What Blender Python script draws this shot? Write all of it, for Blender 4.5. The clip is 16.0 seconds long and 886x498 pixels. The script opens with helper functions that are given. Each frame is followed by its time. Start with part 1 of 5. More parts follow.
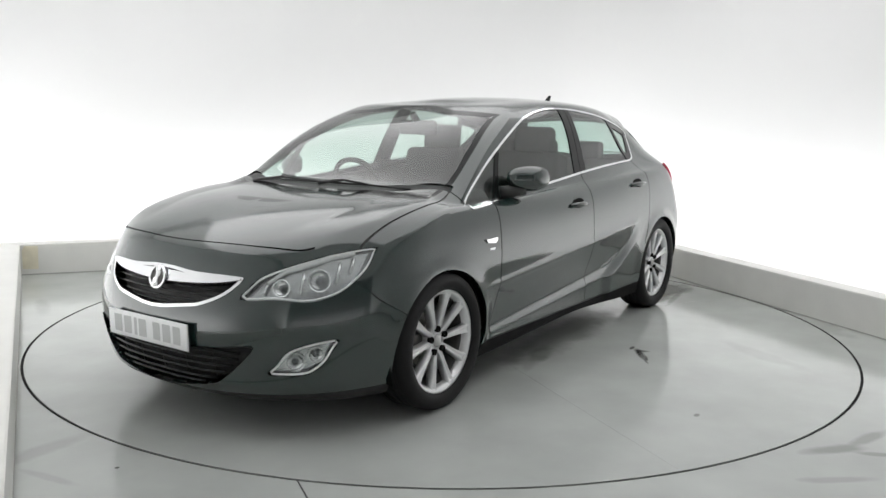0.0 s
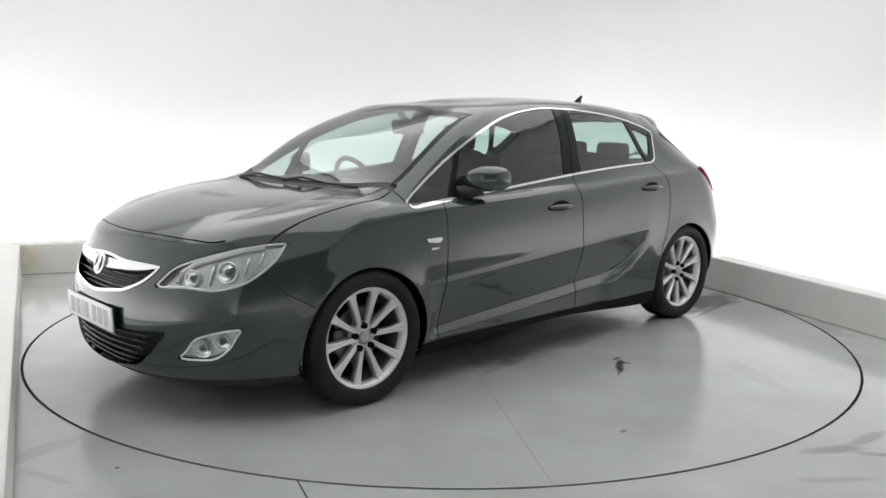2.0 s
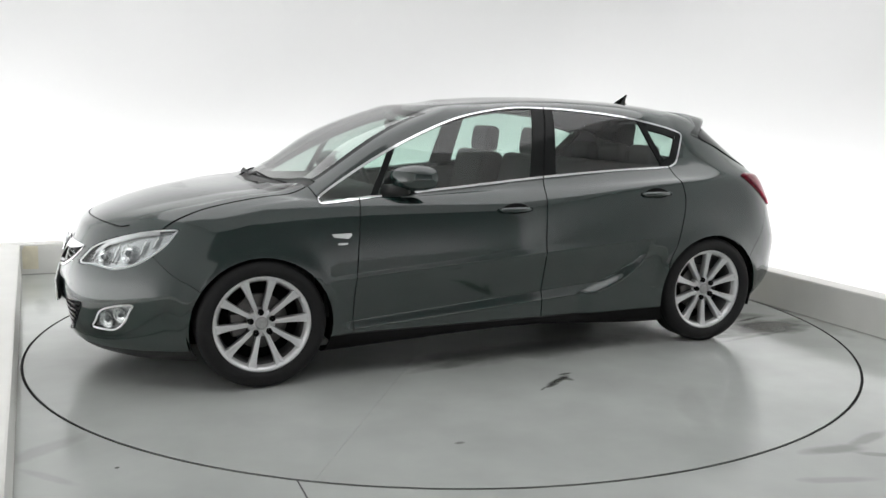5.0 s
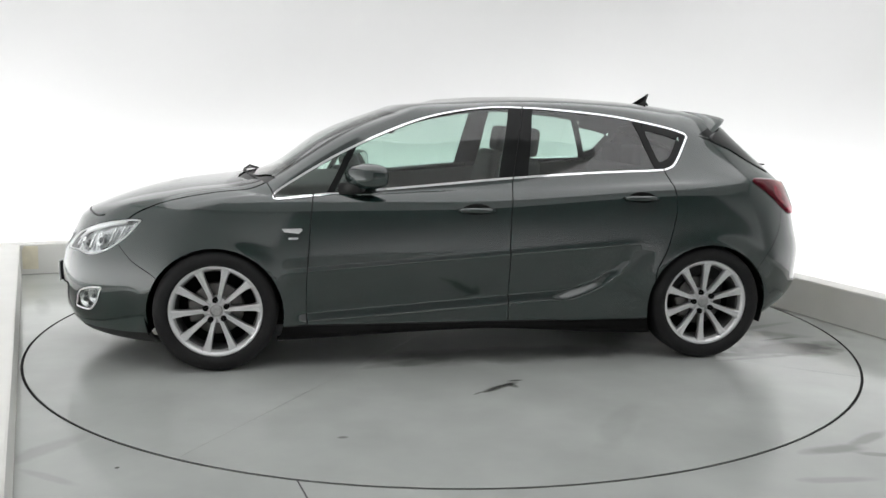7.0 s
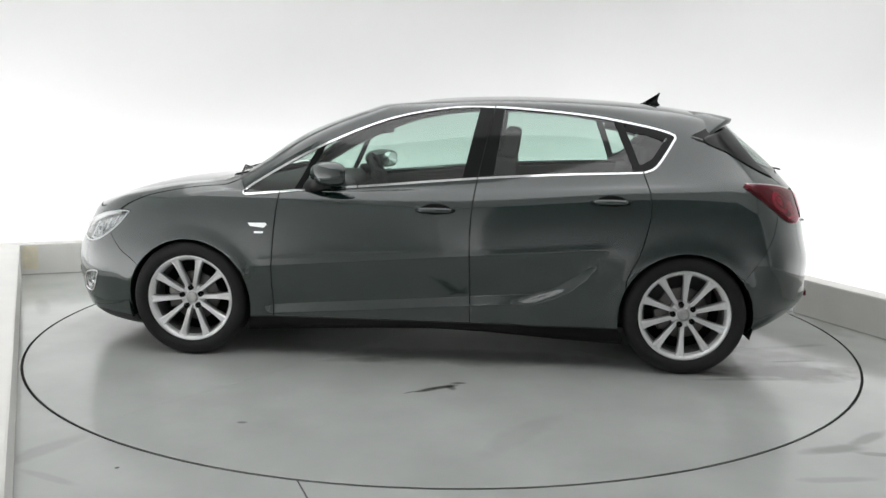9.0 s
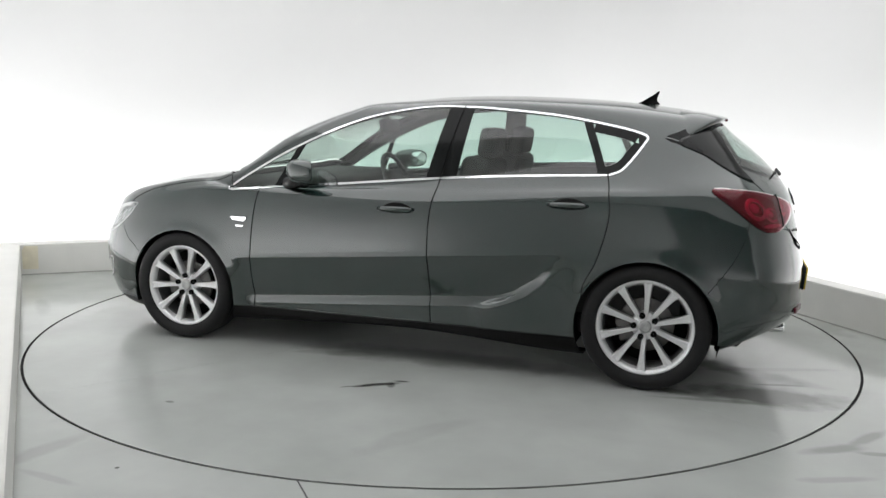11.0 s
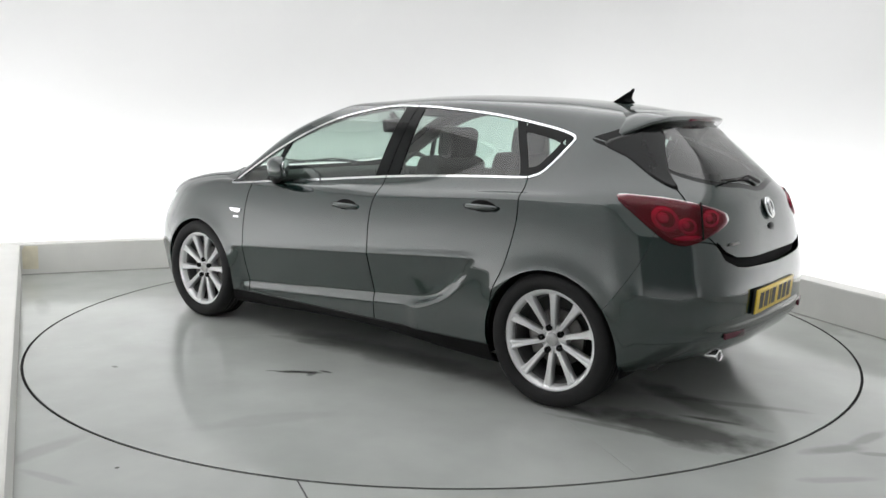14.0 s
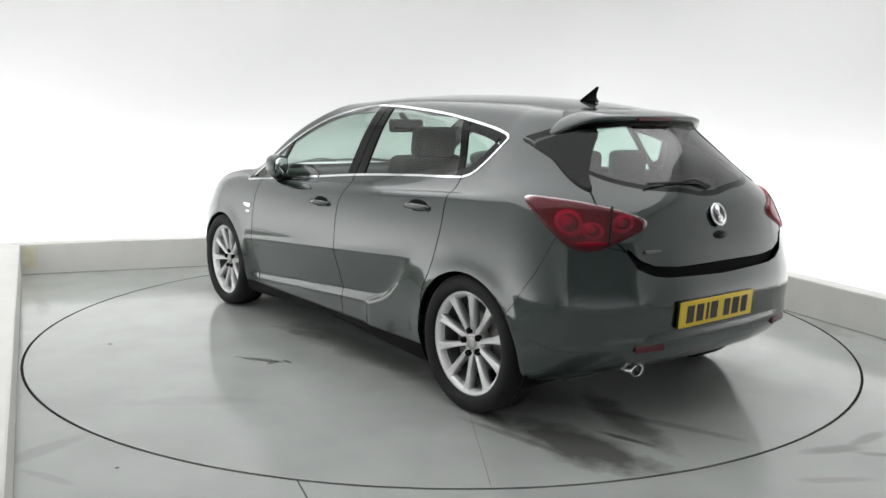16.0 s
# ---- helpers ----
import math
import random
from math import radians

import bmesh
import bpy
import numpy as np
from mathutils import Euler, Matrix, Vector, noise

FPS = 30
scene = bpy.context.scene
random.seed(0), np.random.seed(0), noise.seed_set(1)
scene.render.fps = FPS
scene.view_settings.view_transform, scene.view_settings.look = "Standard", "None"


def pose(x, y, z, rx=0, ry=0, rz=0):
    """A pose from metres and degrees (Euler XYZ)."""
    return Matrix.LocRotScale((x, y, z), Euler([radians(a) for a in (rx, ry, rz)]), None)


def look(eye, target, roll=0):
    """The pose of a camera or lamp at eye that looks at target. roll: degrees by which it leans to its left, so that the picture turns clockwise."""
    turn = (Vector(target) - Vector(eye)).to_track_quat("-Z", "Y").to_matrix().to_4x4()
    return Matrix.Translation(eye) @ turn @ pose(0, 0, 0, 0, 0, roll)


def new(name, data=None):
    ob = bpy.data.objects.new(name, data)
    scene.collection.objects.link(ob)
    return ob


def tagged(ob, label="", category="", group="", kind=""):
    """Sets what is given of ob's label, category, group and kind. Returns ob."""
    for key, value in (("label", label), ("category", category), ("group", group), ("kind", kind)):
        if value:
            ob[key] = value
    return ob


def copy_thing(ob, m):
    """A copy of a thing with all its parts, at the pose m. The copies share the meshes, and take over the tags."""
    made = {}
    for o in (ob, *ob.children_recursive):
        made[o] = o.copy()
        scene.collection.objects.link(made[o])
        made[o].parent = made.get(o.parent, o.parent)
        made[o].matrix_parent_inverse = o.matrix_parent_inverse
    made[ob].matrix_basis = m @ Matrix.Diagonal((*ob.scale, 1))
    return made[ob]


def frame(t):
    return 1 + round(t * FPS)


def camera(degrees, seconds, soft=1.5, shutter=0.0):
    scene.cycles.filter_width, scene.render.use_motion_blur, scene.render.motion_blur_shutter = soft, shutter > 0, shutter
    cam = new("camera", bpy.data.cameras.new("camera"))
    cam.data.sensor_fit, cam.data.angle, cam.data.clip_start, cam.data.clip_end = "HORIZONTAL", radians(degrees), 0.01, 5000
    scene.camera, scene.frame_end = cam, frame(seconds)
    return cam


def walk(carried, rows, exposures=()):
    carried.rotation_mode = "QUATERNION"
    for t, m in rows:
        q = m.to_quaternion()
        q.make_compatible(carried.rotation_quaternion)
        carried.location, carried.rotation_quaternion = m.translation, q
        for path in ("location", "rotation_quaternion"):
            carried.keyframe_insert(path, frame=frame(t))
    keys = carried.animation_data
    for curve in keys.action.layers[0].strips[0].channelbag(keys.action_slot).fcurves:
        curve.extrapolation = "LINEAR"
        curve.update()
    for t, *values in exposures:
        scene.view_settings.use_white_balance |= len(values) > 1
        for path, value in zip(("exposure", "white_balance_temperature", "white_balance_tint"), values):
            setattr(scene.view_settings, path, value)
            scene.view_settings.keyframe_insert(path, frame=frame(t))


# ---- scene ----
from mathutils.bvhtree import BVHTree

# ---- camera, held still ----
ROLL = 0.843
BACK_W, RIGHT_W, FRONT_W, LEFT_W, CEIL_W = 134.0, 145.0, 220.0, 195.0, 138.0
cam = camera(55.54, 16.0, soft=1.5)
EYE, AIM = (0.0, -5.344, 1.346), (-0.0038, -0.4072, 0.5551)
walk(cam, [(0.0, look(EYE, AIM, ROLL)), (16.0, look(EYE, AIM, ROLL))], exposures=[(0.0, 0.0), (16.0, 0.0)])

# the turntable's turn: seconds, degrees of the car's heading
TURNS = ((0.0, 235.61), (0.5, 232.85), (1.0, 229.88), (1.5, 226.65), (2.0, 223.26), (2.5, 219.81), (3.0, 216.35), (3.5, 212.89),
         (4.0, 209.42), (5.0, 202.45), (6.0, 195.48), (6.5, 191.99), (7.0, 188.49), (7.5, 184.99), (8.0, 181.52), (8.5, 178.08),
         (9.0, 174.7), (10.0, 168.03), (11.0, 161.37), (11.5, 158.04), (12.0, 154.72), (12.5, 151.4), (13.0, 148.07), (13.5, 144.72),
         (14.0, 141.36), (14.5, 137.99), (15.0, 134.61), (15.5, 131.22), (16.0, 127.81))
CAR_OFF = (0.0173, -0.0489)   # the turntable's centre in the car's own space

# ---- light ----
world = bpy.data.worlds.new("studio_surroundings")
scene.world = world
world.use_nodes = True
world.node_tree.nodes["Background"].inputs[0].default_value = (0.95, 0.96, 0.95, 1)
world.node_tree.nodes["Background"].inputs[1].default_value = 0.05


def area_lamp(name, m, sx, sy, watts, colour=(1, 1, 1)):
    data = bpy.data.lights.new(name, "AREA")
    data.shape, data.size, data.size_y, data.energy, data.color = "RECTANGLE", sx, sy, watts, colour
    ob = new(name, data)
    ob.matrix_world = m
    return ob


PIT = ((-3.44, 1.39), (1.37, 3.20), (4.00, -3.37), (-0.75, -4.10))   # corners of the sunken floor, clockwise from the far left


def pit_side(i, out, front=None):
    """Ends of the i-th side of the pit, the sides moved outwards by out (the open front side by front)."""
    pts = []
    for k in (i, i + 1):
        p = Vector(PIT[k % 4])
        a = (p - Vector(PIT[(k - 1) % 4])).normalized()
        b = (Vector(PIT[(k + 1) % 4]) - p).normalized()
        na, nb = Vector((-a.y, a.x)), Vector((-b.y, b.x))
        oa, ob = [front if front is not None and (j % 4) == 2 else out for j in (k - 1, k)]
        det = na.x * nb.y - na.y * nb.x
        q = Vector(((oa * nb.y - ob * na.y) / det, (na.x * ob - nb.x * oa) / det))
        pts.append(p + q)
    return pts


def trough_and_fill_lights():
    """Light strips behind the low wall, shining up the cove, and a front fill."""
    for i in range(4):
        # The front strip is an added fill behind the camera, without a low wall.
        a, b = pit_side(i, 0.50, 2.0)
        if i in (1, 3):   # the side strips stop short of the open front
            a, b = (a, b + (a - b) * 0.36) if i == 1 else (a + (b - a) * 0.36, b)
        mid, d = (a + b) / 2, (b - a)
        n = Vector((-d.y, d.x)).normalized()
        # long side along the wall
        x = Vector((d.x, d.y, 0)).normalized()
        z = -Vector((n.x * 0.45, n.y * 0.45, 0.75)).normalized()
        y = z.cross(x)
        m = Matrix(((x.x, y.x, z.x, mid.x), (x.y, y.y, z.y, mid.y), (x.z, y.z, z.z, 0.0), (0, 0, 0, 1)))
        area_lamp("trough_and_fill_light", m, d.length, 0.16, (BACK_W, RIGHT_W, FRONT_W, LEFT_W)[i], (1.0, 0.988, 1.0))


trough_and_fill_lights()
area_lamp("ceiling_softbox", pose(0.2, -0.1, 3.62), 6.6, 6.0, CEIL_W, (1.0, 0.988, 1.0))


# ---- materials ----
def mat(name, colour, rough=0.5, metal=0.0, coat=0.0, coat_rough=0.03, spec=0.5, noise_scale=0.0, noise_amt=0.0, bump=0.0, bump_scale=200.0, rough_var=0.0):
    m = bpy.data.materials.new(name)
    m.use_nodes = True
    nt = m.node_tree
    b = nt.nodes["Principled BSDF"]
    b.inputs["Base Color"].default_value = (*colour, 1)
    b.inputs["Roughness"].default_value = rough
    b.inputs["Metallic"].default_value = metal
    b.inputs["Coat Weight"].default_value = coat
    b.inputs["Coat Roughness"].default_value = coat_rough
    b.inputs["Specular IOR Level"].default_value = spec
    tc = nt.nodes.new("ShaderNodeTexCoord")
    if noise_scale:
        n = nt.nodes.new("ShaderNodeTexNoise")
        n.inputs["Scale"].default_value = noise_scale
        n.inputs["Detail"].default_value = 6
        nt.links.new(tc.outputs["Object"], n.inputs["Vector"])
        r = nt.nodes.new("ShaderNodeMapRange")
        r.inputs["To Min"].default_value, r.inputs["To Max"].default_value = 1 - noise_amt, 1 + noise_amt
        nt.links.new(n.outputs["Fac"], r.inputs["Value"])
        mx = nt.nodes.new("ShaderNodeMix")
        mx.data_type, mx.blend_type = "RGBA", "MULTIPLY"
        mx.inputs["Factor"].default_value = 1
        mx.inputs["A"].default_value = (*colour, 1)
        nt.links.new(r.outputs["Result"], mx.inputs["B"])
        nt.links.new(mx.outputs["Result"], b.inputs["Base Color"])
        if rough_var:
            q = nt.nodes.new("ShaderNodeMapRange")
            q.inputs["To Min"].default_value, q.inputs["To Max"].default_value = rough - rough_var, rough + rough_var
            nt.links.new(n.outputs["Fac"], q.inputs["Value"])
            nt.links.new(q.outputs["Result"], b.inputs["Roughness"])
    if bump:
        n2 = nt.nodes.new("ShaderNodeTexNoise")
        n2.inputs["Scale"].default_value = bump_scale
        n2.inputs["Detail"].default_value = 3
        nt.links.new(tc.outputs["Object"], n2.inputs["Vector"])
        bp = nt.nodes.new("ShaderNodeBump")
        bp.inputs["Strength"].default_value, bp.inputs["Distance"].default_value = bump, 0.002
        nt.links.new(n2.outputs["Fac"], bp.inputs["Height"])
        nt.links.new(bp.outputs["Normal"], b.inputs["Normal"])
    return m


def glass_mat(name, tint, ior=1.5, rough=0.0):
    """A thin pane: tinted see-through with Fresnel gloss."""
    m = bpy.data.materials.new(name)
    m.use_nodes = True
    nt = m.node_tree
    nt.nodes.clear()
    out = nt.nodes.new("ShaderNodeOutputMaterial")
    tr, gl, mx, lw, pw, ma = (nt.nodes.new(k) for k in ("ShaderNodeBsdfTransparent", "ShaderNodeBsdfGlossy", "ShaderNodeMixShader", "ShaderNodeLayerWeight", "ShaderNodeMath", "ShaderNodeMath"))
    tr.inputs["Color"].default_value = (*tint, 1)
    gl.inputs["Roughness"].default_value = rough
    # Schlick's gloss, alike from both sides of the pane
    lw.inputs["Blend"].default_value = 0.5
    pw.operation, ma.operation = "POWER", "MULTIPLY_ADD"
    pw.inputs[1].default_value = 4.0
    f0 = ((ior - 1) / (ior + 1)) ** 2 * 1.9
    ma.inputs[1].default_value, ma.inputs[2].default_value = 1 - f0, f0
    nt.links.new(lw.outputs["Facing"], pw.inputs[0])
    nt.links.new(pw.outputs[0], ma.inputs[0])
    nt.links.new(ma.outputs[0], mx.inputs[0])
    nt.links.new(tr.outputs[0], mx.inputs[1])
    nt.links.new(gl.outputs[0], mx.inputs[2])
    nt.links.new(mx.outputs[0], out.inputs[0])
    return m


M_PAINT = mat("car_paint", (0.0050, 0.0185, 0.0160), rough=0.34, metal=0.12, spec=0.12, coat=1.0, coat_rough=0.075, noise_scale=900, noise_amt=0.10, rough_var=0.03)
M_PAINT.node_tree.nodes["Principled BSDF"].inputs["Coat IOR"].default_value = 1.86
M_BLACK = mat("black_plastic", (0.012, 0.012, 0.012), rough=0.45, noise_scale=60, noise_amt=0.2, bump=0.3, bump_scale=600)
M_DEEP = mat("matt_black", (0.006, 0.006, 0.006), rough=0.8, spec=0.15, noise_scale=40, noise_amt=0.2)
M_GLOSS = mat("gloss_black", (0.008, 0.009, 0.009), rough=0.10, spec=0.2, noise_scale=40, noise_amt=0.1)
M_TYRE = mat("tyre_rubber", (0.011, 0.011, 0.0115), rough=0.66, spec=0.3, noise_scale=30, noise_amt=0.25, bump=0.3, bump_scale=350)
M_RIM = mat("painted_alloy", (0.74, 0.745, 0.75), rough=0.30, metal=0.45, coat=0.6, noise_scale=25, noise_amt=0.05, rough_var=0.04)
M_BARREL = mat("dark_barrel", (0.10, 0.10, 0.10), rough=0.6, metal=0.4, noise_scale=25, noise_amt=0.4)
M_CHROME = mat("chrome", (0.86, 0.87, 0.88), rough=0.07, metal=1.0, noise_scale=30, noise_amt=0.03)
M_STEEL = mat("brake_steel", (0.16, 0.155, 0.15), rough=0.42, metal=0.9, noise_scale=60, noise_amt=0.25)
M_GLASS = glass_mat("tinted_glass", (0.66, 0.79, 0.735), 1.6)
M_SCREEN = glass_mat("windscreen_glass", (0.74, 0.82, 0.78), 1.6)
M_LENS = glass_mat("clear_lens", (0.93, 0.95, 0.95), 1.45)
M_WALL = mat("white_cove_paint", (0.655, 0.66, 0.655), rough=0.75, noise_scale=1.2, noise_amt=0.025, bump=0.06, bump_scale=90)
M_CEIL = mat("pale_ceiling", (0.68, 0.685, 0.68), rough=0.8, noise_scale=1.5, noise_amt=0.03)
M_DIM = mat("unlit_open_side", (0.17, 0.17, 0.17), rough=0.8, noise_scale=1.5, noise_amt=0.1)
M_SEAM = mat("dirty_seam", (0.34, 0.34, 0.32), rough=0.7, noise_scale=9, noise_amt=0.4)
M_KERB = mat("white_plinth_paint", (0.70, 0.70, 0.67), rough=0.5, noise_scale=5, noise_amt=0.08, bump=0.1, bump_scale=60)


def part(name, bm, material, parent=None, label="", smooth=True):
    """Links a bmesh as one mesh object, under a thing or a part."""
    me = bpy.data.meshes.new(name)
    bm.to_mesh(me)
    bm.free()
    for poly in me.polygons:
        poly.use_smooth = smooth
    me.materials.append(material)
    ob = new(name, me)
    if parent:
        ob.parent = parent
    if label:
        tagged(ob, label)
    return ob


def add_box(bm, x0, x1, y0, y1, z0, z1, bevel=0.0):
    g = bmesh.ops.create_cube(bm, size=1)
    for v in g["verts"]:
        v.co = Vector(((x0 + x1) / 2 + v.co.x * (x1 - x0), (y0 + y1) / 2 + v.co.y * (y1 - y0), (z0 + z1) / 2 + v.co.z * (z1 - z0)))
    if bevel:
        es = list({e for v in g["verts"] for e in v.link_edges})
        bmesh.ops.bevel(bm, geom=es, offset=bevel, segments=2, affect="EDGES")
    return g


def spin(bm, profile, n=48, axis_y=True, x=0.0, z=0.0, closed=False):
    """Lathe of (radius, y) pairs round the y axis through (x, z)."""
    rings = []
    for r, y in profile:
        rings.append([bm.verts.new((x + r * math.cos(2 * math.pi * k / n), y, z + r * math.sin(2 * math.pi * k / n))) for k in range(n)])
    for a, b in zip(rings, rings[1:]):
        for k in range(n):
            bm.faces.new((a[k], a[(k + 1) % n], b[(k + 1) % n], b[k]))
    if closed:
        bm.faces.new(rings[-1])
    bmesh.ops.recalc_face_normals(bm, faces=bm.faces)
    return rings


def prism(bm, poly, place, depth):
    """Closed 2D outline swept by depth: place(u, v, d) gives the 3D point."""
    m = len(poly)
    lo = [bm.verts.new(place(p[0], p[1], 0)) for p in poly]
    hi = [bm.verts.new(place(p[0], p[1], depth)) for p in poly]
    bm.faces.new(lo[::-1])
    bm.faces.new(hi)
    for k in range(m):
        bm.faces.new((lo[k], lo[(k + 1) % m], hi[(k + 1) % m], hi[k]))
    bmesh.ops.recalc_face_normals(bm, faces=bm.faces)


# ---- the studio ----
def floor_material(name, stains_and_shade, off=(0, 0, 0)):
    """Grey gloss floor paint with soft wear, tyre marks, dark scuffs and painted shade (each mark: x, y, length, width,
    turn, depth).
    """
    m = mat(name, (0.405, 0.424, 0.406), rough=0.15, noise_scale=2.2, noise_amt=0.20, rough_var=0.08)
    nt = m.node_tree
    b = nt.nodes["Principled BSDF"]
    tc = nt.nodes.new("ShaderNodeTexCoord")
    last = b.inputs["Base Color"].links[0].from_socket
    wob = nt.nodes.new("ShaderNodeTexNoise")
    wob.inputs["Scale"].default_value = 7
    wob.inputs["Detail"].default_value = 8
    nt.links.new(tc.outputs["Object"], wob.inputs["Vector"])
    for x, y, length, width, turn, depth in stains_and_shade:
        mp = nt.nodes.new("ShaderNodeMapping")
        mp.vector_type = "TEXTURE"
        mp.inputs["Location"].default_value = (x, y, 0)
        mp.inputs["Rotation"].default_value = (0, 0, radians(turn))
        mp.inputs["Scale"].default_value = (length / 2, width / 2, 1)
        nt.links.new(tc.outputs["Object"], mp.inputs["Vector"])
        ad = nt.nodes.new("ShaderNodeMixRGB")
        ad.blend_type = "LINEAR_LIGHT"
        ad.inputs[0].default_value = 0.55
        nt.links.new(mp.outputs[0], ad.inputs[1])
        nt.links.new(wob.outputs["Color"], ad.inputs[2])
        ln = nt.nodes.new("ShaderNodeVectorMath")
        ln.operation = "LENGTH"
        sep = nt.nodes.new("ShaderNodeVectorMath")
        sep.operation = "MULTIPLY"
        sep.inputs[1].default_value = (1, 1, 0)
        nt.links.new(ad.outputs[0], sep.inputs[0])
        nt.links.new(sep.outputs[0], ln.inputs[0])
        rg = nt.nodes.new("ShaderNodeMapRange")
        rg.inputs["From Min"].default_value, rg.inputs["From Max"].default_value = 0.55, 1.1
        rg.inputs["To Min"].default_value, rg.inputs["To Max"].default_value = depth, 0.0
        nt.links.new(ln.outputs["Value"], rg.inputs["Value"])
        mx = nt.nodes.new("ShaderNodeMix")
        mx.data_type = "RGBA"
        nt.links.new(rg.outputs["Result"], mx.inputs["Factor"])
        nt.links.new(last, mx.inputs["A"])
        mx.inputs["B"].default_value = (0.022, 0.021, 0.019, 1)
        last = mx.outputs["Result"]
    nt.links.new(last, b.inputs["Base Color"])
    return m


RING_R = 2.460


def studio():
    # floor sheet with a round hole for the turntable
    bm = bmesh.new()
    n = 160
    inner = [bm.verts.new(((RING_R + 0.006) * math.cos(2 * math.pi * k / n), (RING_R + 0.006) * math.sin(2 * math.pi * k / n), 0)) for k in range(n)]
    low = [bm.verts.new((v.co.x, v.co.y, -0.05)) for v in inner]
    outer = [bm.verts.new((v.co.x * 3.2, v.co.y * 3.2, 0)) for v in inner]
    for k in range(n):
        bm.faces.new((inner[k], outer[k], outer[(k + 1) % n], inner[(k + 1) % n]))
        bm.faces.new((inner[k], inner[(k + 1) % n], low[(k + 1) % n], low[k]))
    bm.faces.new(list(reversed(low)))
    bmesh.ops.recalc_face_normals(bm, faces=bm.faces)
    fl = part("floor", bm, floor_material("grey_floor_paint", FLOOR_STAINS), smooth=False)
    tagged(fl, "glossy grey painted concrete floor with scuffs and joints", "floor", kind="structure")
    # turntable: four plates on a dark base
    tt = new("turntable")
    tagged(tt, "round grey turntable flush with the floor, with dark scuffs and painted sill shade", "turntable")
    paint = floor_material("grey_turntable_paint", TABLE_STAINS_AND_SHADE)
    for q in range(4):
        bm = bmesh.new()
        a0 = -33.4 + 90 * q
        gap = 0.0007
        d0 = Vector((math.cos(radians(a0)), math.sin(radians(a0))))
        d1 = Vector((math.cos(radians(a0 + 90)), math.sin(radians(a0 + 90))))
        tip = (d0 + d1) * gap
        rim_r = RING_R - 0.008
        pts = [tip] + [Vector((rim_r * math.cos(radians(a0 + 0.014 + 89.972 * k / 60)), rim_r * math.sin(radians(a0 + 0.014 + 89.972 * k / 60)))) for k in range(61)]
        prism(bm, [(p.x, p.y) for p in pts], lambda u, v, d: (u, v, d - 0.005), 0.005)
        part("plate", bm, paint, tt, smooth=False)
    bm = bmesh.new()
    prism(bm, [((RING_R + 0.002) * math.cos(2 * math.pi * k / n), (RING_R + 0.002) * math.sin(2 * math.pi * k / n)) for k in range(n)], lambda u, v, d: (u, v, d - 0.045), 0.040)
    part("base", bm, M_DEEP, tt, smooth=False)
    # black ring added to keep the lit gap round the table dark
    bm = bmesh.new()
    spin(bm, [(RING_R + 0.0035, -0.04), (RING_R + 0.0035, 0.0004), (RING_R + 0.0065, 0.0004), (RING_R + 0.0065, -0.04)], n)
    bm.transform(Matrix(((1, 0, 0, 0), (0, 0, 1, 0), (0, 1, 0, 0), (0, 0, 0, 1))))
    bmesh.ops.recalc_face_normals(bm, faces=bm.faces)
    tagged(part("gap_ring", bm, M_DEEP, smooth=False), "thin black ring added to darken the gap round the turntable", "floor edging", kind="structure")
    # joints in the outer floor
    for (x0, y0), (x1, y1) in (((-0.530, -2.404), (-0.30, -2.95)),):
        bm = bmesh.new()
        d = Vector((x1 - x0, y1 - y0)).normalized() * 0.003
        bm.faces.new([bm.verts.new((x, y, 0.0006)) for x, y in ((x0 - d.y, y0 + d.x), (x0 + d.y, y0 - d.x), (x1 + d.y, y1 - d.x), (x1 - d.y, y1 + d.x))])
        r = bmesh.ops.extrude_face_region(bm, geom=list(bm.faces))
        for v in r["geom"]:
            if isinstance(v, bmesh.types.BMVert):
                v.co.z -= 0.004
        bmesh.ops.recalc_face_normals(bm, faces=bm.faces)
        tagged(part("floor_joint", bm, M_BLACK, smooth=False), "thin dark joint in the grey floor", "floor joint", kind="structure")
    # low plinth walls round the pit
    for i in (0, 1, 3):
        a0, b0 = pit_side(i, 0.0)
        a1, b1 = pit_side(i, 0.16)
        bm = bmesh.new()
        vs = [bm.verts.new((p.x, p.y, z)) for z in (0.0, 0.25) for p in (a0, b0, b1, a1)]
        for f in ((0, 1, 5, 4), (1, 2, 6, 5), (2, 3, 7, 6), (3, 0, 4, 7), (4, 5, 6, 7), (3, 2, 1, 0)):
            bm.faces.new([vs[k] for k in f])
        bmesh.ops.recalc_face_normals(bm, faces=bm.faces)
        bmesh.ops.bevel(bm, geom=[e for e in bm.edges if all(v.co.z > 0.2 for v in e.verts)], offset=0.006, segments=2, affect="EDGES")
        w = part("plinth_" + ("back", "right", "front", "left")[i], bm, M_KERB, smooth=False)
        tagged(w, "low off-white painted plinth round the turntable floor", "plinth", kind="structure")
    for i in (0, 1, 3):
        a0, b0 = pit_side(i, -0.003)
        a1, b1 = pit_side(i, 0.01)
        bm = bmesh.new()
        vs = [bm.verts.new((p.x, p.y, z)) for z in (0.0, 0.007) for p in (a0, b0, b1, a1)]
        for f in ((0, 1, 5, 4), (1, 2, 6, 5), (2, 3, 7, 6), (3, 0, 4, 7), (4, 5, 6, 7)):
            bm.faces.new([vs[k] for k in f])
        bmesh.ops.recalc_face_normals(bm, faces=bm.faces)
        tagged(part("baseboard", bm, M_SEAM, smooth=False), "dirty grey joint along the foot of the plinth", "joint", kind="structure")
    a0, b0 = pit_side(0, -0.003)
    d = (b0 - a0).normalized()
    bm = bmesh.new()
